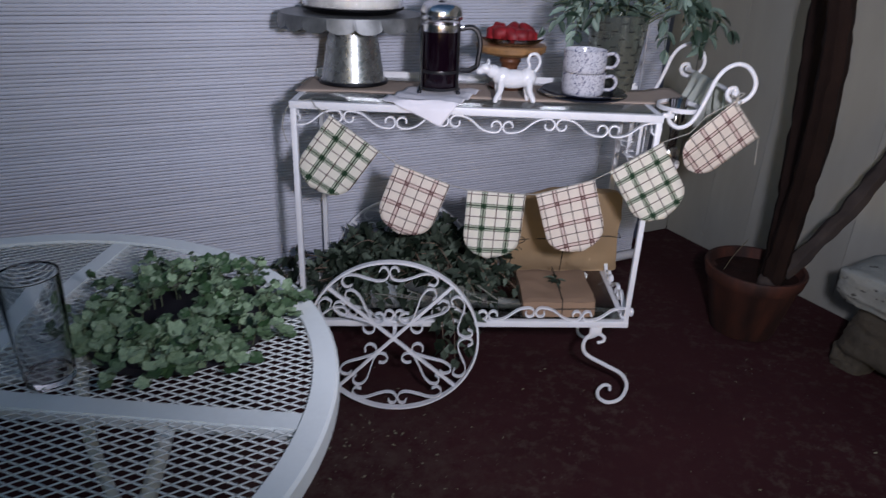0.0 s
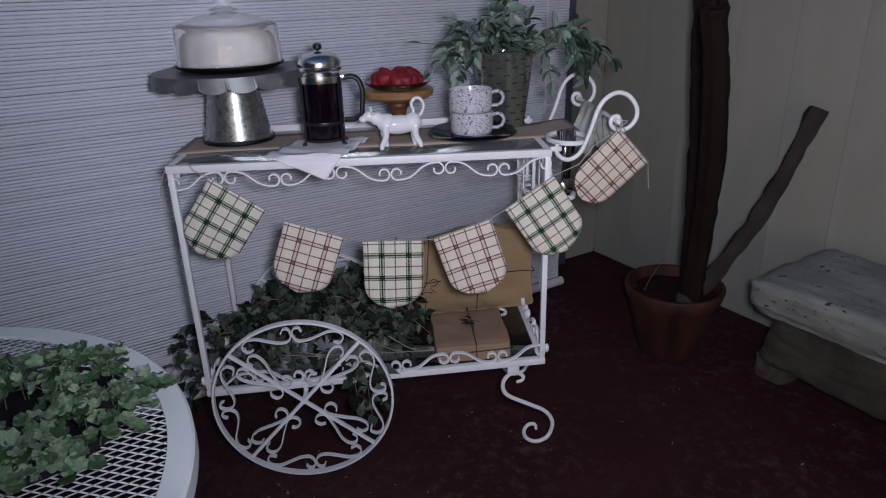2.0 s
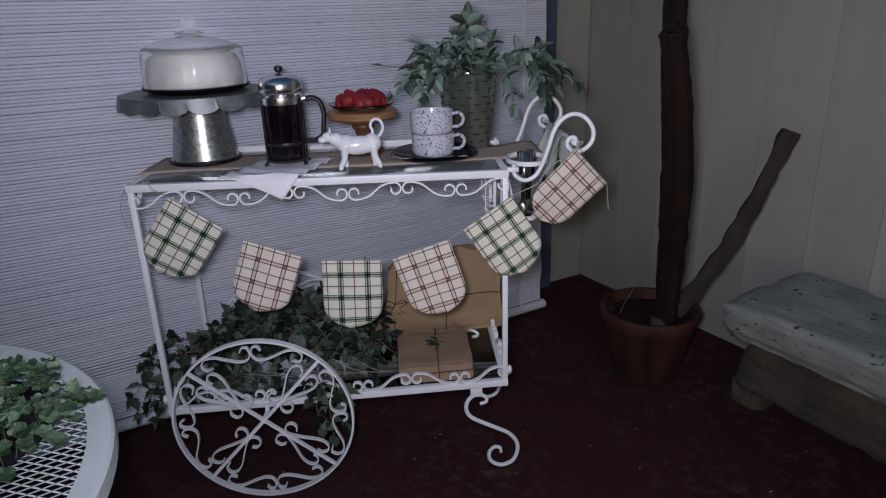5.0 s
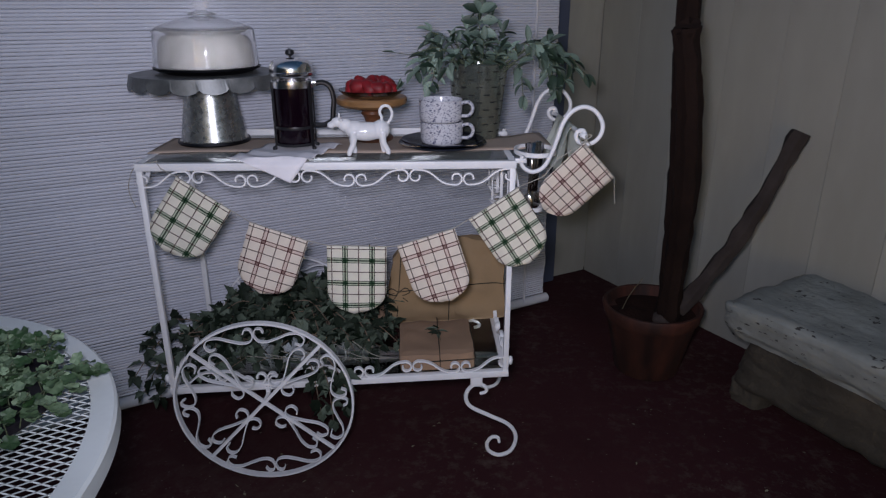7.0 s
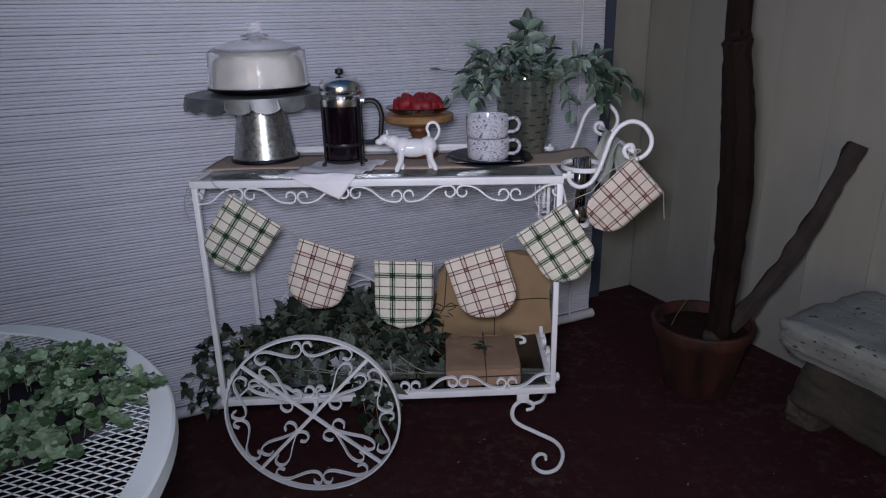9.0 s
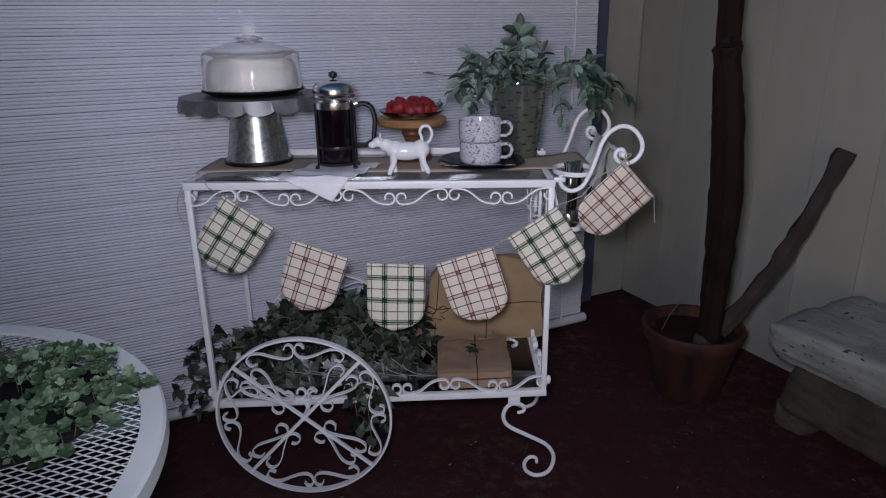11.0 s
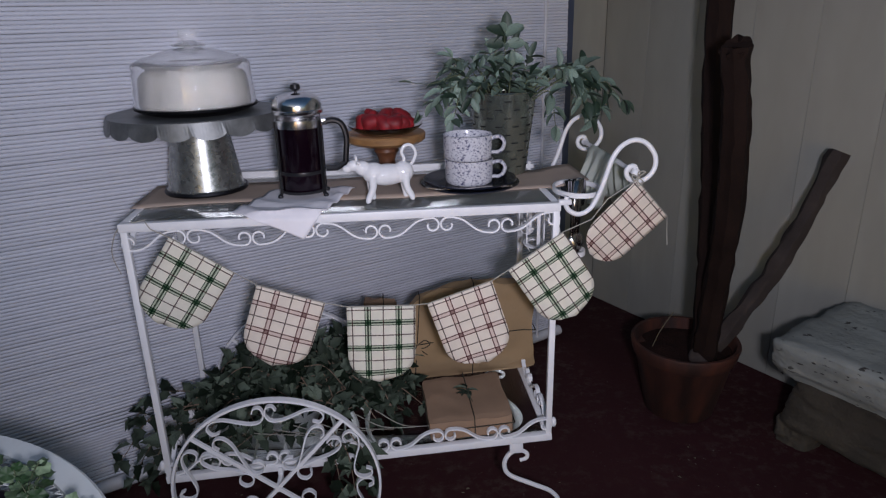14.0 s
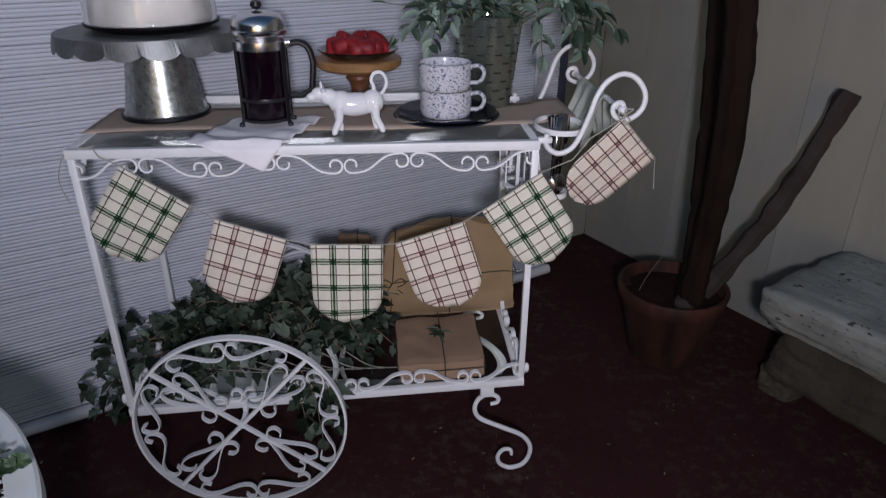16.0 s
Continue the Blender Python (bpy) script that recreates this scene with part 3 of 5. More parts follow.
def make_cart():
    cart = thing("tea_cart", (0, 0, 0), "white wrought iron tea cart with scrolled trim and glass shelves", "cart")
    h = BAR / 2
    for x, y in ((h, 0), (L - h, 0), (h, D), (L - h, D)):
        bm = bmesh.new()
        box(bm, (x - 0.0065, y - 0.0065, low(x) - 0.012), (x + 0.0065, y + 0.0065, H - BAR), 0.0015)
        part("leg", bm, WHITE, cart)
    for z, t, m in ((H - BAR, H + 0.001, Matrix.Identity(4)), (-0.014, 0.003, pose(0, 0, LOW, 0, LEAN, 0))):
        for y in (0, D):
            bm = bmesh.new()
            box(bm, (0, y - 0.008, z), (L, y + 0.008, t), 0.0015)
            part("rail", bm, WHITE, cart).matrix_basis = m
        for x in (h, L - h):
            bm = bmesh.new()
            box(bm, (x - 0.0075, 0.0085, z), (x + 0.0075, D - 0.0085, t - 0.0005), 0.0015)
            part("end_rail", bm, WHITE, cart).matrix_basis = m
        bm = bmesh.new()
        box(bm, (0.0165, 0.0095, t - 0.006), (L - 0.0165, D - 0.0095, t), 0.0012)
        ob = part("glass_shelf", bm, TOP_PANE if z > 0.5 else PANE, cart, "clear glass pane")
        ob.matrix_basis = m
        ob.visible_shadow = False
    # raised back rail of the upper shelf
    bm = bmesh.new()
    box(bm, (0, D - 0.005, H + 0.001), (L, D + 0.006, H + 0.017), 0.002)
    part("back_rail", bm, WHITE, cart)
    top = trim_mesh(L / 7, 0.036)
    for k in range(7):
        add(top[k % 2], "scroll", cart, pose(k * L / 7, -0.001, H - BAR - 0.037))
        add(top[k % 2], "scroll", cart, pose(k * L / 7, -0.001, low(k * L / 7) + 0.004, 0, LEAN, 0))
    end = trim_mesh(D / 3, 0.036)
    for x in (0.004, L - 0.004):
        for k in range(3):
            add(end[k % 2], "scroll", cart, pose(x, k * D / 3, H - BAR - 0.037, 0, 0, 90))
            add(end[k % 2], "scroll", cart, pose(x, k * D / 3, low(x) + 0.004, 0, 0, 90))
    # curled feet
    foot = smooth_path([(x, 0, z) for x, z in ((0.769, 0.217), (0.784, 0.222), (0.785, 0.234), (0.772, 0.243), (0.753, 0.242), (0.738, 0.226), (0.7345, 0.201), (0.749, 0.177),
                                               (0.7995, 0.149), (0.846, 0.122), (0.866, 0.085), (0.855, 0.043), (0.824, 0.0285), (0.797, 0.042),
                                               (0.791, 0.066), (0.803, 0.084), (0.819, 0.083), (0.823, 0.068))], 5)
    for y in (0.0, D):
        bm = bmesh.new()
        sweep(bm, [(p.x, y, p.z - 0.0222) for p in foot], disc(0.0053, 8), normal=(0, 1, 0), taper=lambda s: 1.0 - 0.25 * abs(2 * s - 1) ** 3)
        part("foot", bm, WHITE, cart, "curled iron foot")
        bm = bmesh.new()
        box(bm, (0.745, y - 0.006, 0.218), (0.775, y + 0.006, low(0.76) - 0.012), 0.002)
        part("foot_bracket", bm, WHITE, cart)
    # handles: a curl rising from either end of the upper shelf
    path = ((0.853, 0.807), (0.8505, 0.792), (0.859, 0.777), (0.8785, 0.769), (0.901, 0.7795), (0.9167, 0.807), (0.929, 0.843), (0.940, 0.878), (0.957, 0.902),
            (0.982, 0.913), (1.007, 0.905), (1.0255, 0.881), (1.027, 0.8575), (1.0155, 0.839), (0.996, 0.830), (0.977, 0.836), (0.970, 0.848), (0.9735, 0.859),
            (0.985, 0.8615), (0.991, 0.8515))
    hand = smooth_path([(x, 0, z) for x, z in path], 5)
    for y in (0.0, D):
        bm = bmesh.new()
        sweep(bm, [(p.x, y, p.z) for p in hand], disc(0.0050, 10), normal=(0, 1, 0))
        handle = part("handle", bm, WHITE, cart, "curled white iron handle")
        bm = bmesh.new()
        ball(bm, (0.987, y - 0.004, 0.850), (0.009, 0.009, 0.008), 12)
        part("knob", bm, WHITE, handle)
        bm = bmesh.new()
        box(bm, (L - 0.004, y - 0.006, H - 0.005), (0.862, y + 0.006, H + 0.006), 0.002)
        part("lug", bm, WHITE, cart)
    bm = bmesh.new()
    sweep(bm, [(0.985, 0.012, 0.850), (0.985, D - 0.012, 0.850)], disc(0.005, 10))
    part("towel_bar", bm, WHITE, cart)
    # ring that holds the cutlery
    for rx, ry, z in ((0.047, 0.060, 0.803), (0.022, 0.026, 0.665)):
        bm = bmesh.new()
        sweep(bm, [(0.893 + rx * math.cos(a), 0.070 + ry * math.sin(a), z) for a in [2 * math.pi * k / 36 for k in range(36)]], flat(0.010, 0.004), True, normal=(0, 0, 1))
        part("cutlery_ring", bm, WHITE, cart)
    bm = bmesh.new()
    sweep(bm, [(0.842, 0.07, 0.79), (0.862, 0.07, 0.70), (0.872, 0.07, 0.665)], disc(0.003, 6))
    part("ring_stay", bm, WHITE, cart)
    # strap basket hung under the end of the upper shelf
    for y, z in ((0.115, 0.672), (0.195, 0.690)):
        bm = bmesh.new()
        sweep(bm, [(0.819 + 0.020 * math.cos(a), y + 0.030 * math.sin(a), z) for a in [2 * math.pi * k / 28 for k in range(28)]], flat(0.003, 0.011), True, normal=(0, 0, 1))
        part("basket_ring", bm, WHITE, cart)
        for dx, dy in ((-0.019, 0.0), (0.0, -0.029), (0.019, 0.0)):
            bm = bmesh.new()
            sweep(bm, [(0.819 + dx, y + dy, H - BAR + 0.001), (0.819 + dx, y + dy, z - 0.004), (0.819 + dx * 0.6, y + dy * 0.6, z - 0.018), (0.819, y, z - 0.021)], flat(0.0025, 0.007), normal=(dx, dy, 0.0))
            part("basket_strap", bm, WHITE, cart)
    for x in (-0.004, L + 0.004):
        for y in (0.0, D):
            bm = bmesh.new()
            ball(bm, (x, y, low(x) + 0.028), (0.006, 0.008, 0.012), 12)
            part("bolt", bm, WHITE, cart)
    wheel_into(cart, -0.053)
    wheel_into(cart, D + 0.053)
    bm = bmesh.new()
    sweep(bm, [(0.2414, -0.049, 0.2163), (0.2414, D + 0.049, 0.2163)], disc(0.005, 8))
    part("axle", bm, WHITE, cart)
    for y in (-0.012, D + 0.012):
        bm = bmesh.new()
        box(bm, (0.2364, y - 0.003, 0.206), (0.2464, y + 0.003, low(0.2414) - 0.002), 0.001)
        part("axle_hanger", bm, WHITE, cart)
    return cart


cart = make_cart()
TOP = H + 0.0012


# ---- on the upper shelf ----
def make_runner():
    bm = bmesh.new()
    nx, ny = 60, 6
    grid = []
    for i in range(nx + 1):
        x = -0.008 + 0.953 * i / nx
        row = []
        for j in range(ny + 1):
            s = j / ny
            front = 0.095 + 0.012 * math.sin(x * 9)
            back = 0.275 + 0.006 * math.sin(x * 13 + 1)
            if x > 0.86:
                k = (x - 0.86) / 0.085
                front, back = front + 0.045 * k * k, back + 0.03 * k
            y = front + (back - front) * s
            z = TOP + 0.0012 + 0.0012 * noise.noise(Vector((x * 14, y * 14, 1)))
            if x > 0.86:
                z = max(z, TOP + 0.0012 + 0.004 * math.sin((x - 0.86) * 30))
            if x < 0.0:
                z -= 0.10 * (-x) ** 1.2
            row.append(bm.verts.new((x, y, z)))
        grid.append(row)
    for i in range(nx):
        for j in range(ny):
            bm.faces.new((grid[i][j], grid[i + 1][j], grid[i + 1][j + 1], grid[i][j + 1]))
    ob = part("table_runner", bm, RUNNER)
    sol = ob.modifiers.new("thickness", "SOLIDIFY")
    sol.thickness, sol.offset = 0.0012, 1.0
    return tagged(ob, "brown paper runner laid along the glass cart top", "runner")


make_runner()
ON = TOP + 0.0034


def make_cake_stand(x, y):
    t = thing("cake_stand", (x, y, ON), "galvanised steel cake stand with a scalloped skirt", "cake stand")
    bm = bmesh.new()
    lathe(bm, [(0.0, 0.0), (0.083, 0.0), (0.085, 0.003), (0.083, 0.008), (0.0785, 0.010), (0.0540, 0.156), (0.0, 0.156)], 48)
    part("pedestal", bm, GALV, t, "tapered galvanised pedestal")
    bm = bmesh.new()
    lathe(bm, [(0.080, 0.0005), (0.0865, 0.0005), (0.0880, 0.004), (0.0860, 0.008), (0.080, 0.0085)], 48)
    part("foot_ring", bm, DARK_STEEL, t, "dark foot ring")
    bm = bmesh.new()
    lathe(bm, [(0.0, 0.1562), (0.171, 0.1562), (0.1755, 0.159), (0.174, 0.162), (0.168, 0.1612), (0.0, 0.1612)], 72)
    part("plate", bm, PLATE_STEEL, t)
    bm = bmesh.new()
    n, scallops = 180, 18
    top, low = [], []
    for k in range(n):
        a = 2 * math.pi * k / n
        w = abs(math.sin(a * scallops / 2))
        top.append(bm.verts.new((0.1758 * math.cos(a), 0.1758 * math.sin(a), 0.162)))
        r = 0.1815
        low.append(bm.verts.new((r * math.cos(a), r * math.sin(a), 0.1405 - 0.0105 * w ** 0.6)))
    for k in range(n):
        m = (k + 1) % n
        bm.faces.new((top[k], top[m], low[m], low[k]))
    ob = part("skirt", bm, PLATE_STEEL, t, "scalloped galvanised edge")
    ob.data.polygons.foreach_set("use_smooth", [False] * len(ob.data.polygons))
    sol = ob.modifiers.new("thickness", "SOLIDIFY")
    sol.thickness = 0.0014
    t.scale = (1, 1, 1.035)
    return ON + 0.1672


def make_dome(x, y, z):
    t = thing("cake_dome", (x, y, z), "clear glass cake dome with a knob on a dark-rimmed base", "cake dome")
    t.scale = (0.97, 0.97, 0.97)
    bm = bmesh.new()
    lathe(bm, [(0.0, 0.0), (0.095, 0.0), (0.113, 0.006), (0.127, 0.012), (0.1285, 0.0165), (0.123, 0.016), (0.0, 0.014)], 48)
    part("base_plate", bm, DARK_STEEL, t, "grey metal base plate")
    bm = bmesh.new()
    out = [(0.1245, 0.0175), (0.1255, 0.025), (0.1235, 0.052), (0.1205, 0.094), (0.1215, 0.099), (0.1190, 0.104), (0.105, 0.112), (0.060, 0.127), (0.022, 0.134), (0.0, 0.135)]
    inn = [(0.0, 0.1322), (0.022, 0.1312), (0.0593, 0.1242), (0.1035, 0.1092), (0.1160, 0.1018), (0.1175, 0.0930), (0.1205, 0.0515), (0.1222, 0.0175)]
    lathe(bm, out + inn + [out[0]], 56)
    d = part("dome", bm, HAZED_GLASS, t)
    d.visible_shadow = False
    bm = bmesh.new()
    lathe(bm, [(0.0, 0.1355), (0.034, 0.1362), (0.035, 0.140), (0.022, 0.143), (0.0125, 0.147), (0.0125, 0.150), (0.0185, 0.156), (0.0195, 0.163), (0.0155, 0.170), (0.0, 0.173)], 28)
    k = part("knob", bm, HAZED_GLASS, t, "round clear glass knob")
    k.visible_shadow = False
    # the iced cake stands under it
    c = thing("cake", (x, y, z + 0.0155), "tall round cake with white frosting under the dome", "cake")
    c.scale = (0.975, 0.975, 0.96)
    bm = bmesh.new()
    lathe(bm, [(0.0, 0.0), (0.108, 0.0), (0.1125, 0.006), (0.113, 0.020), (0.112, 0.036), (0.110, 0.052), (0.1075, 0.066), (0.100, 0.078), (0.082, 0.085), (0.05, 0.088), (0.0, 0.089)], 96)
    for v in bm.verts:
        q = noise.noise(v.co * 45) * 0.0030 + noise.noise(v.co * 110) * 0.0012
        v.co += Vector((v.co.x, v.co.y, 0)).normalized() * q if v.co.z < 0.07 else Vector((0, 0, q))
    part("icing", bm, FROSTING, c)


cake_z = make_cake_stand(0.112, 0.228)
make_dome(0.115, 0.228, cake_z)


def make_press(x, y):
    t = thing("french_press", (x, y, ON + 0.003), "glass french press full of black coffee in a black frame", "coffee press")
    t.scale = (0.925, 0.925, 0.965)
    bm = bmesh.new()
    lathe(bm, [(0.0485, 0.1482), (0.0485, 0.172), (0.0465, 0.172), (0.0465, 0.1482), (0.0485, 0.1482)], 40)
    j = part("beaker", bm, GLASS, t, "clear glass beaker")
    j.visible_shadow = False
    bm = bmesh.new()
    lathe(bm, [(0.0, 0.016), (0.047, 0.016), (0.0485, 0.020), (0.0485, 0.148), (0.0, 0.148)], 40)
    part("coffee", bm, COFFEE, t, "black coffee against the glass")
    bm = bmesh.new()
    lathe(bm, [(0.0, 0.010), (0.050, 0.010), (0.0515, 0.016), (0.0505, 0.0165), (0.049, 0.0158), (0.0, 0.0155)], 40)
    part("base", bm, BLACK, t)
    for z, hgt, mt in ((0.050, 0.007, BLACK), (0.146, 0.016, CHROME)):
        bm = bmesh.new()
        lathe(bm, [(0.0492, z), (0.0510, z), (0.0515, z + hgt / 2), (0.0510, z + hgt), (0.0492, z + hgt), (0.0492, z)], 40)
        part("band", bm, mt, t)
    for a in (-152, -28, 28, 152):
        c, s = math.cos(radians(a)), math.sin(radians(a))
        bm = bmesh.new()
        sweep(bm, [(0.0518 * c, 0.0518 * s, 0.160), (0.0518 * c, 0.0518 * s, 0.012), (0.056 * c, 0.056 * s, 0.0)], flat(0.003, 0.0095), normal=(c, s, 0))
        part("strut", bm, BLACK, t)
        bm = bmesh.new()
        ball(bm, (0.056 * c, 0.056 * s, 0.003), (0.006, 0.006, 0.006), 10)
        part("foot", bm, BLACK, t)
    bm = bmesh.new()
    lathe(bm, [(0.0, 0.1725), (0.0525, 0.1725), (0.0545, 0.175), (0.0545, 0.181), (0.0530, 0.1825), (0.0530, 0.190), (0.0510, 0.1985), (0.043, 0.2085), (0.021, 0.2140), (0.0, 0.2150)], 40)
    part("lid", bm, CHROME, t, "domed chrome lid")
    bm = bmesh.new()
    lathe(bm, [(0.003, 0.2145), (0.003, 0.2175), (0.0075, 0.2185), (0.0115, 0.223), (0.0098, 0.231), (0.0, 0.235)], 20)
    part("plunger_knob", bm, BLACK, t, "black ball knob")
    bm = bmesh.new()
    h = smooth_path([(0.052, 0.004, 0.152), (0.075, 0.004, 0.156), (0.093, 0.004, 0.146), (0.101, 0.004, 0.118), (0.098, 0.004, 0.086), (0.096, 0.004, 0.068)], 6)
    sweep(bm, h, [(0.0065 * math.cos(q), 0.0095 * math.sin(q)) for q in [2 * math.pi * k / 10 for k in range(10)]], normal=(0, 1, 0))
    part("handle", bm, BLACK, t, "curved black handle")
    bm = bmesh.new()
    sweep(bm, [(0.052, 0.004, 0.054), (0.075, 0.004, 0.054), (0.098, 0.004, 0.066)], disc(0.0065, 8))
    part("handle_stay", bm, BLACK, t)
    bm = bmesh.new()
    box(bm, (0.048, -0.004, 0.147), (0.060, 0.012, 0.160), 0.002)
    part("clamp", bm, CHROME, t)


make_press(0.332, 0.128)


def make_napkin():
    bm = bmesh.new()
    layers = [((0.212, 0.030), (0.384, 0.000), (0.436, 0.172), (0.266, 0.190), 0.0008), ((0.198, 0.008), (0.340, -0.060), (0.386, 0.004), (0.222, 0.046), 0.0040)]
    n = 22
    for q, (a, b, c, d, lift) in enumerate(layers):
        a, b, c, d = Vector(a), Vector(b), Vector(c), Vector(d)
        grid = []
        for i in range(n + 1):
            row = []
            for j in range(n + 1):
                u, v = i / n, j / n
                p = (a * (1 - u) + b * u) * (1 - v) + (d * (1 - u) + c * u) * v
                calm = 0.25 if (p - Vector((0.328, 0.128))).length < 0.075 else 1.0
                z = TOP + 0.0046 + lift + calm * (0.006 * max(0.0, noise.noise(Vector((p.x * 14, p.y * 34, 3 + q)))) + 0.0028 * math.sin((p.x * 0.6 + p.y) * 80 + 2 * math.sin(p.x * 30)))
                y = p.y
                if y < -0.009:
                    z = TOP + 0.006 - (-0.009 - y) * 0.95
                    y = -0.010 - 0.009 * min(1, (-0.009 - p.y) / 0.01) - 0.003 * math.sin(p.x * 60)
                row.append(bm.verts.new((p.x, y, z)))
            grid.append(row)
        for i in range(n):
            for j in range(n):
                bm.faces.new((grid[i][j], grid[i + 1][j], grid[i + 1][j + 1], grid[i][j + 1]))
    ob = part("napkin", bm, LINEN)
    sol = ob.modifiers.new("thickness", "SOLIDIFY")
    sol.thickness, sol.offset = 0.0014, 1.0
    tagged(ob, "folded white linen napkin under the press, hanging over the rail", "napkin")


make_napkin()


def make_wood_stand(x, y):
    t = thing("wooden_stand", (x, y, ON), "small honey-coloured wooden pedestal stand", "cake stand")
    bm = bmesh.new()
    lathe(bm, [(0.0, 0.0), (0.048, 0.0), (0.052, 0.004), (0.048, 0.010), (0.030, 0.018), (0.020, 0.030), (0.018, 0.045), (0.022, 0.058), (0.028, 0.066), (0.026, 0.072),
               (0.032, 0.080), (0.0, 0.080)], 36)
    part("foot", bm, DARK_WOOD, t, "turned dark wooden foot")
    bm = bmesh.new()
    lathe(bm, [(0.0, 0.0802), (0.050, 0.0802), (0.078, 0.086), (0.0865, 0.092), (0.088, 0.104), (0.084, 0.1075), (0.074, 0.1065), (0.0, 0.106)], 48)
    part("plate", bm, WOOD, t, "thick round wooden plate")
    z = ON + 0.1068
    dish = thing("glass_dish", (x, y, z), "shallow clear glass dish on the wooden stand", "dish")
    bm = bmesh.new()
    lathe(bm, [(0.0, 0.0), (0.058, 0.0), (0.074, 0.010), (0.082, 0.017), (0.0815, 0.0185), (0.072, 0.0122), (0.056, 0.0025), (0.0, 0.0025)], 44)
    g = part("bowl", bm, GLASS, dish)
    g.visible_shadow = False
    tart = thing("strawberries", (x, y, z + 0.0027), "heap of large dark red strawberries in a glass dish", "strawberries")
    bm = bmesh.new()
    lathe(bm, [(0.0, -0.026), (0.006, -0.0245), (0.013, -0.015), (0.0185, 0.0), (0.0195, 0.010), (0.016, 0.018), (0.008, 0.021), (0.0, 0.0205)], 16)
    for v in bm.verts:
        v.co *= 1 + 0.05 * noise.noise(v.co * 70)
    me = mesh_of("strawberry", bm, BERRY, 2.9)
    rng = random.Random(3)
    for ring, n, r, h in ((0, 11, 0.047, 0.022), (1, 7, 0.028, 0.027), (2, 3, 0.011, 0.029)):
        for k in range(n):
            a = 360 / n * k + 25 * ring
            s = rng.uniform(0.72, 1.0)
            m = pose(r * math.cos(radians(a)) + rng.uniform(-0.005, 0.005), r * math.sin(radians(a)) + rng.uniform(-0.005, 0.005), h * s + rng.uniform(-0.003, 0.005), 180 + rng.uniform(-75, 75), rng.uniform(-60, 60), rng.uniform(0, 360))
            add(me, "strawberry", tart, m @ Matrix.Diagonal((s, s, s, 1)))
    fo = Foliage(tart, STEM_PALE, SAGE_LEAF)
    fo.stem([(0.05, -0.005, 0.002), (0.062, -0.008, 0.016)], 0.001, 0.001, "leaf_sprig", "small green leaves")
    for k in range(5):
        fo.leaf((0.061, -0.008, 0.015), (0.5, rng.uniform(-0.6, 0.6), rng.uniform(0.3, 1.2)), (0.5, -0.5, 0.5), 0.03, 0.010)
    fo.grow()


make_wood_stand(0.507, 0.238)


def make_cow(x, y):
    bm = bmesh.new()
    for at, rad in (((0.0, 0, 0.055), (0.050, 0.024, 0.023)), ((-0.028, 0, 0.060), (0.026, 0.023, 0.023)), ((0.036, 0, 0.058), (0.024, 0.023, 0.024)),
                    ((-0.052, 0, 0.072), (0.018, 0.014, 0.016)), ((-0.070, 0, 0.079), (0.017, 0.0125, 0.0125)), ((-0.086, 0, 0.073), (0.011, 0.0095, 0.0085)),
                    ((-0.063, 0.014, 0.087), (0.005, 0.008, 0.004)), ((-0.063, -0.014, 0.087), (0.005, 0.008, 0.004)),
                    ((-0.066, 0.007, 0.095), (0.0032, 0.003, 0.007)), ((-0.066, -0.007, 0.095), (0.0032, 0.003, 0.007))):
        ball(bm, at, rad, 16)
    for sx, sy, fx in ((-0.034, -0.015, -0.045), (-0.034, 0.015, -0.030), (0.040, -0.015, 0.052), (0.040, 0.015, 0.044)):
        sweep(bm, smooth_path([(sx, sy, 0.055), (sx * 1.02, sy, 0.030), (fx, sy, 0.008), (fx, sy, 0.0)], 4), disc(0.0070, 10), taper=lambda s: 1.35 - 0.55 * s)
    tail = smooth_path([(0.052, 0, 0.070), (0.062, 0, 0.082), (0.066, 0, 0.098), (0.057, 0, 0.113), (0.042, 0, 0.113), (0.035, 0, 0.100), (0.040, 0, 0.086), (0.034, 0, 0.074)], 6)
    sweep(bm, tail, disc(0.0042, 8))
    ob = part("cow_creamer", bm, CHINA, sharp=3.2)
    re = ob.modifiers.new("merge", "REMESH")
    re.mode, re.voxel_size, re.use_smooth_shade = "VOXEL", 0.0016, True
    sm = ob.modifiers.new("soften", "SMOOTH")
    sm.iterations, sm.factor = 6, 0.5
    ob.matrix_basis = pose(x, y, ON - 0.002, 0, 0, 9) @ Matrix.Diagonal((0.91, 0.91, 0.95, 1))
    tagged(ob, "white porcelain cow-shaped creamer with a looped tail", "creamer")


make_cow(0.503, 0.072)


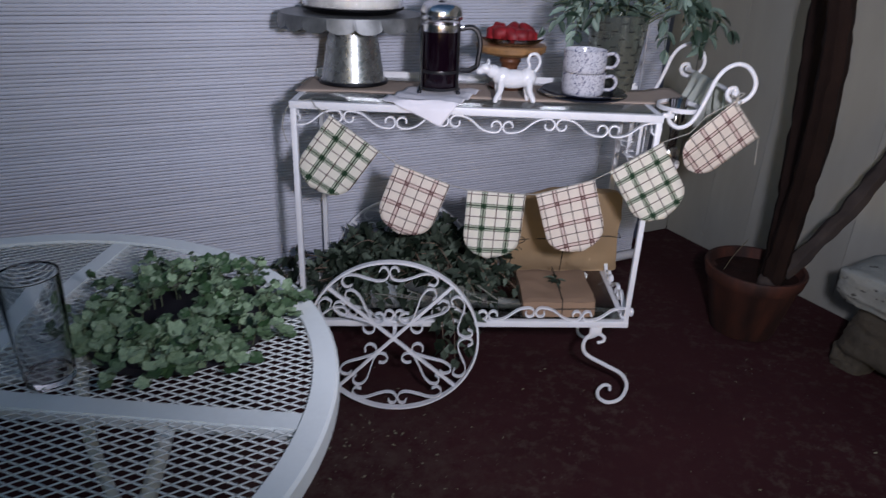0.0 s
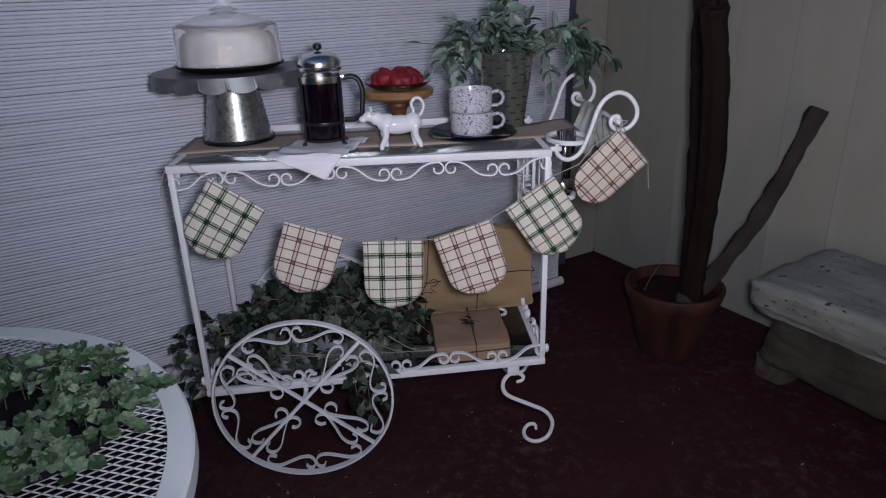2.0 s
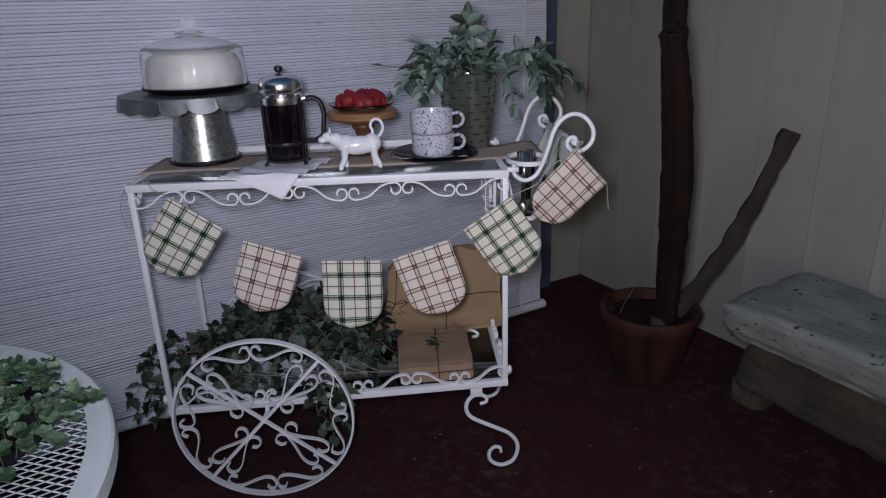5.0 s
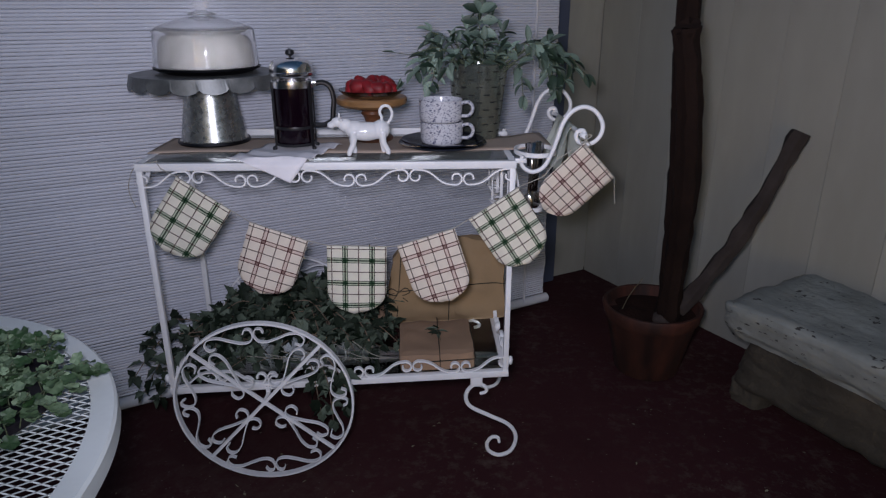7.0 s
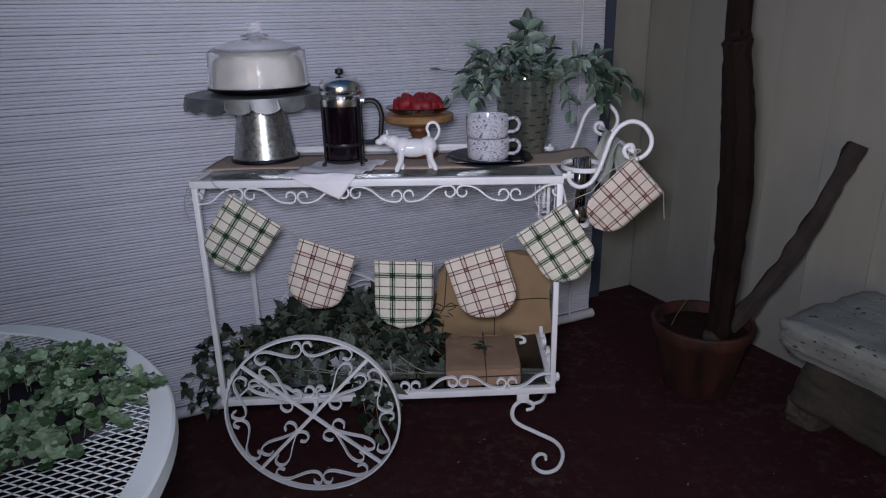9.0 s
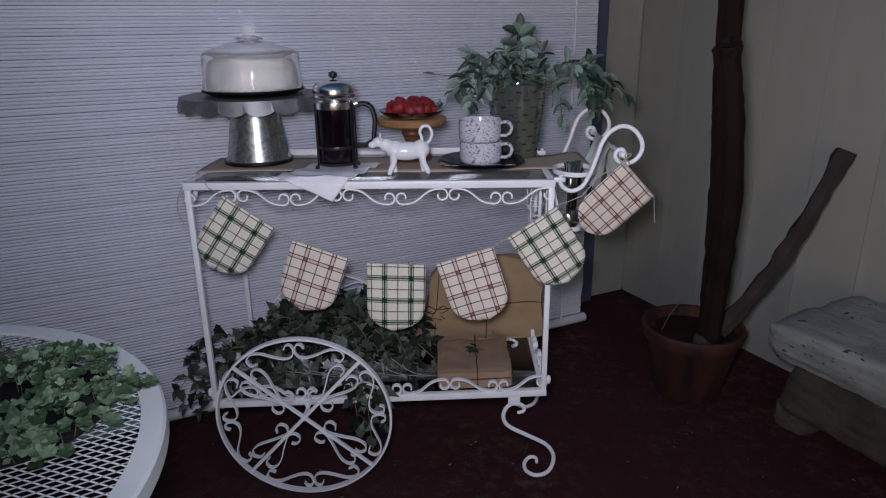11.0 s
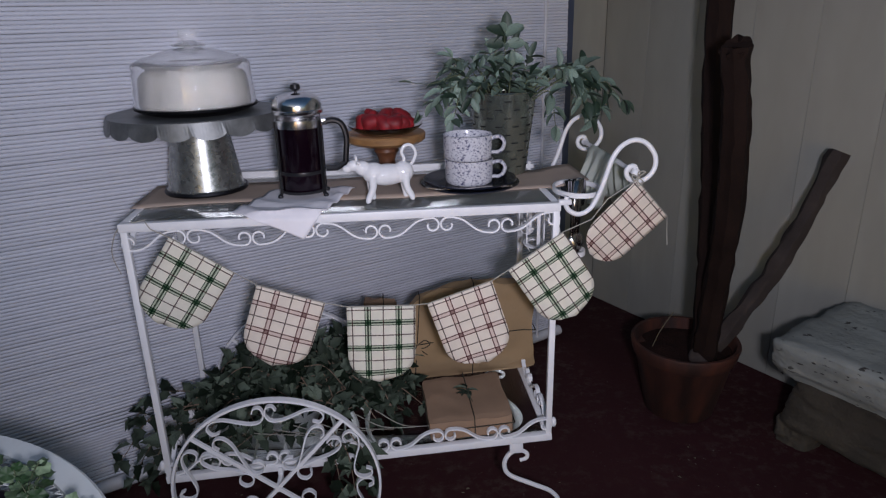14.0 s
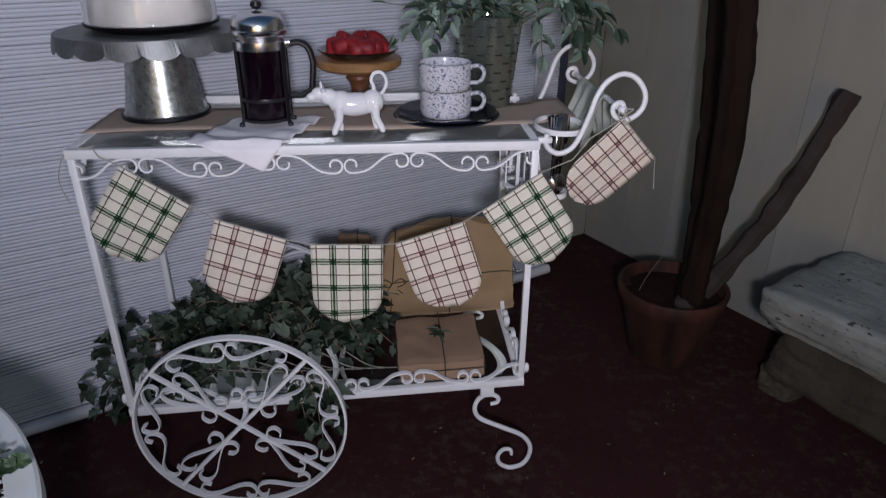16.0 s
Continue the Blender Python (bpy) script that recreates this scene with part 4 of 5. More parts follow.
def make_plates_and_mugs(x, y):
    z = ON
    for r, hgt in ((0.106, 0.0105), (0.100, 0.0105)):
        bm = bmesh.new()
        lathe(bm, [(0.0, 0.0), (r * 0.62, 0.0), (r * 0.70, 0.002), (r * 0.97, hgt - 0.001), (r, hgt + 0.001), (r * 0.985, hgt + 0.003), (r * 0.72, 0.0055), (r * 0.64, 0.0042), (0.0, 0.004)], 56)
        ob = tagged(part("plate", bm, PLATE), "black glazed dinner plate in a stack", "plate", "stacked plates")
        ob.location = (x, y, z)
        z += 0.0068
    mug_z = z - 0.0022
    bm = bmesh.new()
    R, hh = 0.0510, 0.0505
    lathe(bm, [(0.0, 0.0), (R * 0.90, 0.0), (R * 0.965, 0.003), (R, 0.012), (R, hh - 0.004), (R * 1.01, hh), (R * 0.975, hh + 0.0005), (R * 0.95, hh - 0.004), (R * 0.95, 0.010), (R * 0.85, 0.005), (0.0, 0.005)], 48)
    mug = thing("mug", (x - 0.002, y - 0.002, mug_z), "white speckled enamel mug in a stack", "mug", "stacked mugs", rz=-14)
    part("body", bm, MUG, mug)
    bm = bmesh.new()
    ear = smooth_path([(R * 0.98, 0, 0.042), (R + 0.014, 0, 0.045), (R + 0.0235, 0, 0.037), (R + 0.0245, 0, 0.026), (R + 0.016, 0, 0.014), (R * 0.98, 0, 0.012)], 6)
    sweep(bm, ear, [(0.0042 * math.cos(q), 0.0058 * math.sin(q)) for q in [2 * math.pi * k / 10 for k in range(10)]], normal=(0, 1, 0))
    part("handle", bm, MUG, mug, "rounded loop handle")
    copy_thing(mug, pose(x - 0.004, y - 0.002, mug_z + hh + 0.001, 0, 0, -12))
    # a fork across the front of the plates
    bm = bmesh.new()
    sweep(bm, smooth_path([(-0.055, 0, 0.006), (-0.01, 0, 0.004), (0.03, 0, 0.007), (0.085, 0, 0.008)], 5), flat(0.002, 0.006), normal=(0, 0, 1))
    for k in range(3):
        sweep(bm, [(-0.055, 0.004 * (k - 1), 0.006), (-0.075, 0.005 * (k - 1), 0.006), (-0.093, 0.005 * (k - 1), 0.010)], flat(0.0015, 0.002), normal=(0, 0, 1))
    f = tagged(part("fork", bm, STEEL), "steel fork lying on the plate rim", "fork")
    f.matrix_basis = pose(x - 0.008, y - 0.078, z - 0.003, 0, 0, -4)


make_plates_and_mugs(0.680, 0.142)


def make_bucket(x, y):
    t = thing("zinc_bucket", (x, y, ON), "dull zinc bucket pierced with short slots", "bucket")
    bm = bmesh.new()
    r0, r1, hh = 0.0545, 0.0755, 0.184
    lathe(bm, [(0.0, 0.0), (r0 - 0.002, 0.0), (r0, 0.002), (r1, hh - 0.003), (r1 + 0.0025, hh), (r1, hh + 0.0025), (r1 - 0.003, hh), (r1 - 0.006, hh - 0.02), (r0, 0.02), (0.0, 0.02)], 56)
    part("wall", bm, BUCKET, t)
    bm = bmesh.new()
    lathe(bm, [(0.0, hh - 0.004), (r1 * 0.6, hh - 0.006), (r1 - 0.0045, hh - 0.010)], 32)
    part("soil", bm, SOIL_AND_SHADE, t)
    bm = bmesh.new()
    box(bm, (-0.0075, -0.0006, -0.0012), (0.0075, 0.0006, 0.0012))
    me = mesh_of("slot", bm, SLOT)
    for row in range(9):
        z = 0.020 + 0.0185 * row
        r = r0 + (r1 - r0) * z / hh
        for k in range(11):
            a = 360 / 11 * (k + 0.5 * (row % 2)) + 7
            add(me, "slot", t, pose(r * math.cos(radians(a)), r * math.sin(radians(a)), z, 0, 0, a + 90))


make_bucket(0.774, 0.272)


def bough(fo, path, pairs, size, rng, droop=0.35, slim=0.5, start=0.15, jitter=0.6, label="", end=True):
    """A stem with pairs of leaves."""
    pts = smooth_path(path, 6)
    fo.stem(pts, 0.0020, 0.001, label=label)
    n = len(pts)
    for k in range(pairs):
        s = start + (1 - start) * k / max(1, pairs - 1)
        i = min(n - 1, int(s * (n - 1)))
        d = (pts[min(i + 1, n - 1)] - pts[max(0, i - 1)]).normalized()
        a = rng.uniform(0, math.pi)
        side = d.orthogonal().normalized()
        side = (side * math.cos(a) + d.cross(side) * math.sin(a)).normalized()
        for sg in (1, -1):
            way = side * sg + d * rng.uniform(0.2, 0.8) + Vector((0, 0, rng.uniform(-droop, 0.35)))
            way += Vector([rng.uniform(-jitter, jitter) * 0.4 for _ in range(3)])
            q = size * rng.uniform(0.65, 1.15) * (1.0 - 0.2 * s)
            fo.leaf(pts[i], way, (rng.uniform(-0.5, 0.5), rng.uniform(-0.9, 0.1), 1), q, q * rng.uniform(slim * 0.85, slim * 1.15), rng.uniform(0.0, 0.45))
    if end:
        d = (pts[-1] - pts[-2]).normalized()
        fo.leaf(pts[-1], d, (0, -0.5, 1), size * 0.8, size * slim * 0.8, 0.2)


def make_bucket_plant(x, y):
    z = ON + 0.165
    t = thing("potted_plant", (x, y, z), "pale green leafy plant spilling out of the zinc bucket", "plant")
    fo = Foliage(t, STEM_PALE, SAGE_LEAF, piece=298)
    rng = random.Random(11)
    # upright middle, with a rosette of broad leaves at its top
    for e, n in (((-0.008, -0.02, 0.140), 4), ((0.02, 0.0, 0.125), 4), ((-0.04, -0.02, 0.10), 4), ((0.05, -0.01, 0.09), 4), ((0.0, -0.055, 0.075), 4), ((-0.035, -0.055, 0.06), 4),
                 ((0.04, -0.06, 0.055), 4), ((0.065, -0.04, 0.05), 3), ((-0.065, -0.03, 0.07), 3)):
        e = Vector(e)
        bough(fo, [(e.x * 0.3, e.y * 0.4, 0), (e.x * 0.7, e.y * 0.8, e.z * 0.55), e], n + 2, 0.046, rng, slim=0.46, start=0.3)
    top = Vector((-0.008, -0.025, 0.138))
    for k in range(7):
        a = 2 * math.pi * k / 7
        fo.leaf(top, (math.cos(a), math.sin(a) * 0.6, 0.45), (0, -0.9, 0.6), 0.046, 0.025, 0.12)
    fo.leaf(top, (0.05, -0.1, 1), (0, -1, 0.2), 0.050, 0.026, 0.1)
    for sg in (1, -1):
        fo.leaf(top + Vector((0, 0.004, -0.02)), (sg, -0.15, 0.12), (0, -1, 0.45), 0.046, 0.026, 0.1)
        fo.leaf(top + Vector((0, 0.004, -0.045)), (sg * 0.9, -0.3, -0.1), (0, -1, 0.5), 0.044, 0.025, 0.15)
    # arms: to one side in a drooping clump, to the other past the handle
    arms = [([(-0.03, -0.02, 0.0), (-0.07, -0.03, 0.07), (-0.125, -0.04, 0.095)], 5), ([(-0.03, -0.03, 0.0), (-0.09, -0.05, 0.055), (-0.145, -0.06, 0.02)], 6),
            ([(-0.03, 0.0, 0.0), (-0.10, -0.02, 0.085), (-0.135, -0.03, 0.055)], 5), ([(-0.04, -0.03, 0.0), (-0.10, -0.06, 0.04), (-0.130, -0.075, -0.03)], 6),
            ([(-0.04, -0.02, 0.0), (-0.11, -0.04, 0.06), (-0.165, -0.05, 0.005)], 5), ([(-0.02, -0.05, 0.01), (-0.06, -0.075, 0.045), (-0.09, -0.085, 0.015)], 4),
            ([(0.03, -0.02, 0.0), (0.09, -0.03, 0.065), (0.14, -0.03, 0.055)], 4), ([(0.03, -0.03, 0.0), (0.11, -0.04, 0.07), (0.185, -0.05, 0.035)], 6),
            ([(0.04, -0.02, 0.0), (0.13, -0.03, 0.06), (0.205, -0.05, -0.02)], 7), ([(0.04, -0.03, 0.0), (0.14, -0.05, 0.05), (0.18, -0.06, -0.04)], 7),
            ([(0.03, -0.01, 0.0), (0.15, -0.02, 0.065), (0.225, -0.04, 0.01)], 6), ([(0.04, -0.02, 0.0), (0.14, -0.04, 0.05), (0.165, -0.05, -0.02)], 6),
            ([(0.05, -0.04, 0.0), (0.085, -0.06, 0.02), (0.10, -0.06, -0.055)], 4), ([(0.03, -0.02, 0.0), (0.16, -0.03, 0.07), (0.255, -0.05, -0.005)], 4)]
    for p, n in arms:
        bough(fo, p, n + 1, 0.048, rng, slim=0.46, start=0.5, droop=1.0, jitter=0.9)
    # one long bare shoot
    fo.stem(smooth_path([(-0.12, -0.05, 0.06), (-0.175, -0.06, 0.045), (-0.225, -0.06, 0.05)], 5), 0.0012, 0.0008)
    fo.leaf((-0.215, -0.06, 0.049), (-1, 0, 0.05), (0, -0.3, 1), 0.03, 0.005, 0.0)
    fo.grow()


make_bucket_plant(0.782, 0.272)


# ---- at the handle end ----
def make_cutlery():
    rng = random.Random(2)
    bm = bmesh.new()
    sweep(bm, [(0, 0, 0.0), (0, 0, 0.07), (0, 0, 0.125)], flat(0.002, 0.009), normal=(0, 1, 0), taper=lambda s: 1.5 - 0.9 * s)
    sweep(bm, [(0, 0, 0.125), (0, -0.002, 0.142)], flat(0.0018, 0.018), normal=(0, 1, 0))
    for k in range(4):
        x = -0.0075 + 0.005 * k
        sweep(bm, [(x, -0.002, 0.142), (x, -0.001, 0.158), (x, 0.003, 0.178)], flat(0.0016, 0.0026), normal=(0, 1, 0))
    me = mesh_of("fork", bm, DARK_STEEL)
    for k in range(13):
        ob = new("fork", me)
        ob.matrix_basis = pose(0.893 + rng.uniform(-0.006, 0.006), 0.07 + rng.uniform(-0.008, 0.008), 0.642, rng.uniform(-5.5, 5.5), rng.uniform(-5, 5), rng.uniform(-60, 60))
        tagged(ob, "steel fork standing in the cart's ring, darkened as in shade", "fork", "forks in the ring")
    bm = bmesh.new()
    sweep(bm, [(0, 0, 0.0), (0, 0, 0.06), (0, 0, 0.125)], flat(0.003, 0.010), normal=(0, 1, 0), taper=lambda s: 1.4 - 0.8 * s)
    ball(bm, (0, 0, 0.140), (0.014, 0.004, 0.022), 14)
    me = mesh_of("spoon", bm, STEEL, 2.0)
    for k in range(4):
        ob = new("spoon", me)
        ob.matrix_basis = pose(0.886 + 0.005 * k, 0.046 + 0.008 * k, 0.825, 180 + rng.uniform(-4, 4), rng.uniform(-4, 4), rng.uniform(-40, 40))
        tagged(ob, "polished steel spoon standing in the cart's ring", "spoon", "spoons in the ring")


make_cutlery()


def make_towel():
    bm = bmesh.new()
    nx, nz, grid = 26, 24, []
    for i in range(nx + 1):
        y = 0.085 + 0.17 * i / nx
        row = []
        for j in range(nz + 1):
            s = -0.11 + 0.235 * j / nz       # along the cloth, over the bar
            fold = (0.006 * math.sin(y * 120 + 1) + 0.002 * math.sin(y * 260)) * min(1, abs(s) * 14)
            if abs(s) < 0.010:
                a = s / 0.010 * math.pi / 2
                p = (0.985 + 0.0075 * math.sin(a), y, 0.850 + 0.0075 * math.cos(a))
            else:
                sg = 1 if s > 0 else -1
                p = (0.985 + sg * (0.0078 + abs(s) * 0.26) + fold * 1.5, y + 0.02 * abs(s) * math.sin(y * 40), 0.850 - (abs(s) - 0.010) * (1 - 0.1 * (y - 0.085)))
            row.append(bm.verts.new(p))
        grid.append(row)
    for i in range(nx):
        for j in range(nz):
            bm.faces.new((grid[i][j], grid[i + 1][j], grid[i + 1][j + 1], grid[i][j + 1]))
    ob = part("towel", bm, GAUZE)
    sol = ob.modifiers.new("thickness", "SOLIDIFY")
    sol.thickness = 0.001
    tagged(ob, "pale gauze towel folded over the cart's towel bar", "towel")


make_towel()


# ---- bunting ----
def make_bunting():
    t = thing("bunting", (0, -0.016, 0), "string of plaid cotton flags tied along the cart front", "bunting")
    flags = [(0.091, 0.768, 0.202, 0.689, PLAID_GREEN, 0, 0, 0.165), (0.240, 0.662, 0.368, 0.615, PLAID_RED, 0, 0, 0.158), (0.409, 0.604, 0.546, 0.599, PLAID_GREEN, 0, 0, 0.167),
             (0.570, 0.600, 0.702, 0.642, PLAID_RED, 0, 0.0, 0.167), (0.735, 0.663, 0.846, 0.736, PLAID_GREEN, 0, 0.004, 0.167), (0.986, 0.836, 1.068, 0.750, PLAID_RED, 0.0, 0.030, 0.163)]
    rope = []
    rng = random.Random(8)
    for n, (x0, z0, x1, z1, mt, y0, y1, hgt) in enumerate(flags):
        a, b = Vector((x0, y0, z0)), Vector((x1, y1, z1))
        ax = (b - a).normalized()
        nrm = Vector((0, -1, 0))
        nrm = (nrm - ax * nrm.dot(ax)).normalized()
        down = ax.cross(nrm)
        w = (b - a).length
        bm = bmesh.new()
        nu, nv, grid = 12, 16, []
        ph = rng.uniform(0, 6)
        for j in range(nv + 1):
            s = j / nv
            r = w * 0.5
            d = hgt * s - (hgt - r * 0.92)
            half = w / 2 if d <= 0 else w / 2 * math.sqrt(max(0.0, 1 - (d / (r * 0.92)) ** 2.3)) if s < 1 else 0.002
            half = max(half, 0.012)
            row = []
            for i in range(nu + 1):
                u = (i / nu - 0.5) * 2
                bend = 0.0035 * math.sin(u * 2.2 + ph + s * 2) * s + 0.002 * s
                row.append(bm.verts.new((u * half, -bend, -hgt * s)))
            grid.append(row)
        for j in range(nv):
            for i in range(nu):
                bm.faces.new((grid[j][i], grid[j][i + 1], grid[j + 1][i + 1], grid[j + 1][i]))
        ob = part("flag", bm, mt, t, "green plaid cotton flag" if mt is PLAID_GREEN else "red-brown plaid cotton flag")
        sol = ob.modifiers.new("thickness", "SOLIDIFY")
        sol.thickness = 0.0012
        m = Matrix((ax, -nrm, ax.cross(-nrm))).transposed().to_4x4()
        ob.matrix_basis = Matrix.Translation((a + b) / 2) @ m
        if n == 5:
            rope += [Vector((0.90, 0.0, 0.760)), Vector((0.930, 0.0, 0.80))]
        rope += [a, b]
    rope = [Vector((0.05, 0.006, 0.80)), Vector((0.062, -0.004, 0.786))] + rope + [Vector((1.074, 0.036, 0.71)), Vector((1.077, 0.036, 0.685))]
    bm = bmesh.new()
    sweep(bm, [p + Vector((0, 0.001, 0.0015)) for p in rope], disc(0.0011, 6), normal=(0, 1, 0))
    for k in range(3):
        a = 0.8 + 1.9 * k
        c = Vector((0.990, 0.004, 0.842))
        sweep(bm, smooth_path([c, c + Vector((0.016 * math.cos(a), -0.006, 0.016 * math.sin(a))), c + Vector((0.012 * math.cos(a + 0.9), -0.006, 0.012 * math.sin(a + 0.9))), c], 5), disc(0.0013, 6))
    sweep(bm, smooth_path([(0.05, 0.020, 0.800), (0.004, 0.010, 0.790), (-0.012, 0.004, 0.760), (-0.016, 0.004, 0.733), (-0.007, 0.004, 0.700)], 5), disc(0.0010, 6))
    part("string", bm, STRING, t, "thin pale cotton string tied in a bow at the handle")


make_bunting()


# ---- on the lower shelf ----
def make_parcel(name, lo, hi, at, rz, label, bands, sag=0.0, paper=None, lean=0.0, puff=0.0):
    t = thing(name, (0, 0, 0), label, "parcel")
    t.matrix_basis = pose(*at, low(at[0]) + 0.0034, 0, LEAN, rz)
    bm = bmesh.new()
    bmesh.ops.create_cube(bm, size=1.0)
    bmesh.ops.subdivide_edges(bm, edges=bm.edges, cuts=17, use_grid_fill=True)
    lo, hi = Vector(lo), Vector(hi)
    soft = 0.35 if hi.z - lo.z < 0.1 else 1.0
    mid, size = (lo + hi) / 2, hi - lo

    def wrap(c, crease=True):
        """Unit cube to the parcel: creased, with softened edges; a pillow is fullest below its middle and drawn in at the top corners."""
        p = Vector([mid[i] + c[i] * size[i] for i in range(3)])
        if crease:
            n1 = noise.noise(p * 30 + Vector((1, 2, 3))) * 0.004 + (0.5 - abs(noise.noise(p * 13 + Vector((7, 2, 3))))) * 0.014 - 0.006
            n1 *= soft
            p += Vector((n1, n1, n1)) if c.z > -0.4 else Vector((n1, n1, 0))
            if sum(abs(c[i]) > 0.47 for i in range(3)) >= 2:
                p -= Vector([math.copysign(0.003, c[i]) if abs(c[i]) > 0.47 else 0 for i in range(3)])
        p.z += sag * c.x * (c.z + 0.5)
        p.y -= puff * (1 - (2 * c.x) ** 2) * max(0.0, 1 - abs(c.z + 0.08) / 0.5) * (0.5 - c.y)
        p.z -= puff * 1.6 * (2 * c.x) ** 4 * (c.z + 0.5)
        p.x += lean * (c.z + 0.5) * (0.5 - c.x)
        return p
    for v in bm.verts:
        v.co = wrap(v.co.copy())
    part("wrapping", bm, paper or KRAFT, t, "creased brown kraft paper")
    bm = bmesh.new()
    *ups, cz = bands
    e = [0.5 + 0.0028 / size[i] for i in range(3)]
    for cx in ups:
        u = (cx - mid.x) / size.x
        loop = [(u, -e[1], -0.49 + 0.98 * k / 8) for k in range(8)] + [(u, -e[1], e[2]), (u, e[1], e[2]), (u, e[1], -0.49)]
        sweep(bm, [wrap(Vector(q), False) for q in loop], disc(0.0014, 6), normal=(1, 0, 0))
    w = (cz - mid.z) / size.z
    sweep(bm, [wrap(Vector(q), False) for q in [(-e[0], 0.5, w)] + [(-e[0] + 2 * e[0] * k / 10, -e[1], w + 0.003 * k) for k in range(11)] + [(e[0], 0.5, w + 0.03)]], disc(0.0014, 6), normal=(0, 0, 1))
    part("twine", bm, TWINE, t, "dark twine tied round it")
    return t, wrap(Vector(((ups[0] - mid.x) / size.x, -e[1], w)), False)


big, knot = make_parcel("large_parcel", (0, 0, 0), (0.344, 0.034, 0.252), (0.526, 0.287), 0, "large kraft paper parcel tied with twine on the shelf", (0.026, 0.176, 0.112), 0.02, lean=0.03, puff=0.02)
bm = bmesh.new()
for sg in (1, -1):
    sweep(bm, smooth_path([knot, knot + Vector((0.02 * sg, -0.003, 0.014)), knot + Vector((0.032 * sg, -0.004, 0.002)), knot + Vector((0.012 * sg, -0.003, -0.008)), knot], 5), disc(0.0013, 6))
    sweep(bm, smooth_path([knot, knot + Vector((0.012 * sg, -0.003, -0.016)), knot + Vector((0.024 * sg, -0.002, -0.028))], 4), disc(0.0012, 6))
part("bow", bm, TWINE, big)
make_parcel("flat_parcel", (0, 0, 0), (0.083, 0.030, 0.232), (0.440, 0.288), 0, "flat kraft paper parcel standing beside the large one", (0.05, 0.12), paper=KRAFT_BROWN)
small, knot = make_parcel("small_parcel", (0, 0, 0), (0.187, 0.190, 0.050), (0.570, 0.010), 0.5, "small flat kraft paper parcel with twine and a leaf sprig", (0.100, 0.027), paper=KRAFT_BROWN)
fo = Foliage(small, STEM, EUCALYPTUS)
rng = random.Random(21)
fo.stem([(0.085, 0.12, 0.053), (0.10, 0.10, 0.054), (0.105, 0.06, 0.054)], 0.0012, 0.001, "leaf_sprig", "sprig of dark green leaves")
for k in range(9):
    fo.leaf((0.10, 0.09 + 0.004 * k, 0.053), (rng.uniform(-1, 1), rng.uniform(-0.9, 0.5), rng.uniform(0.1, 0.5)), (0, 0, 1), rng.uniform(0.022, 0.036), 0.009, 0.3)
fo.grow()


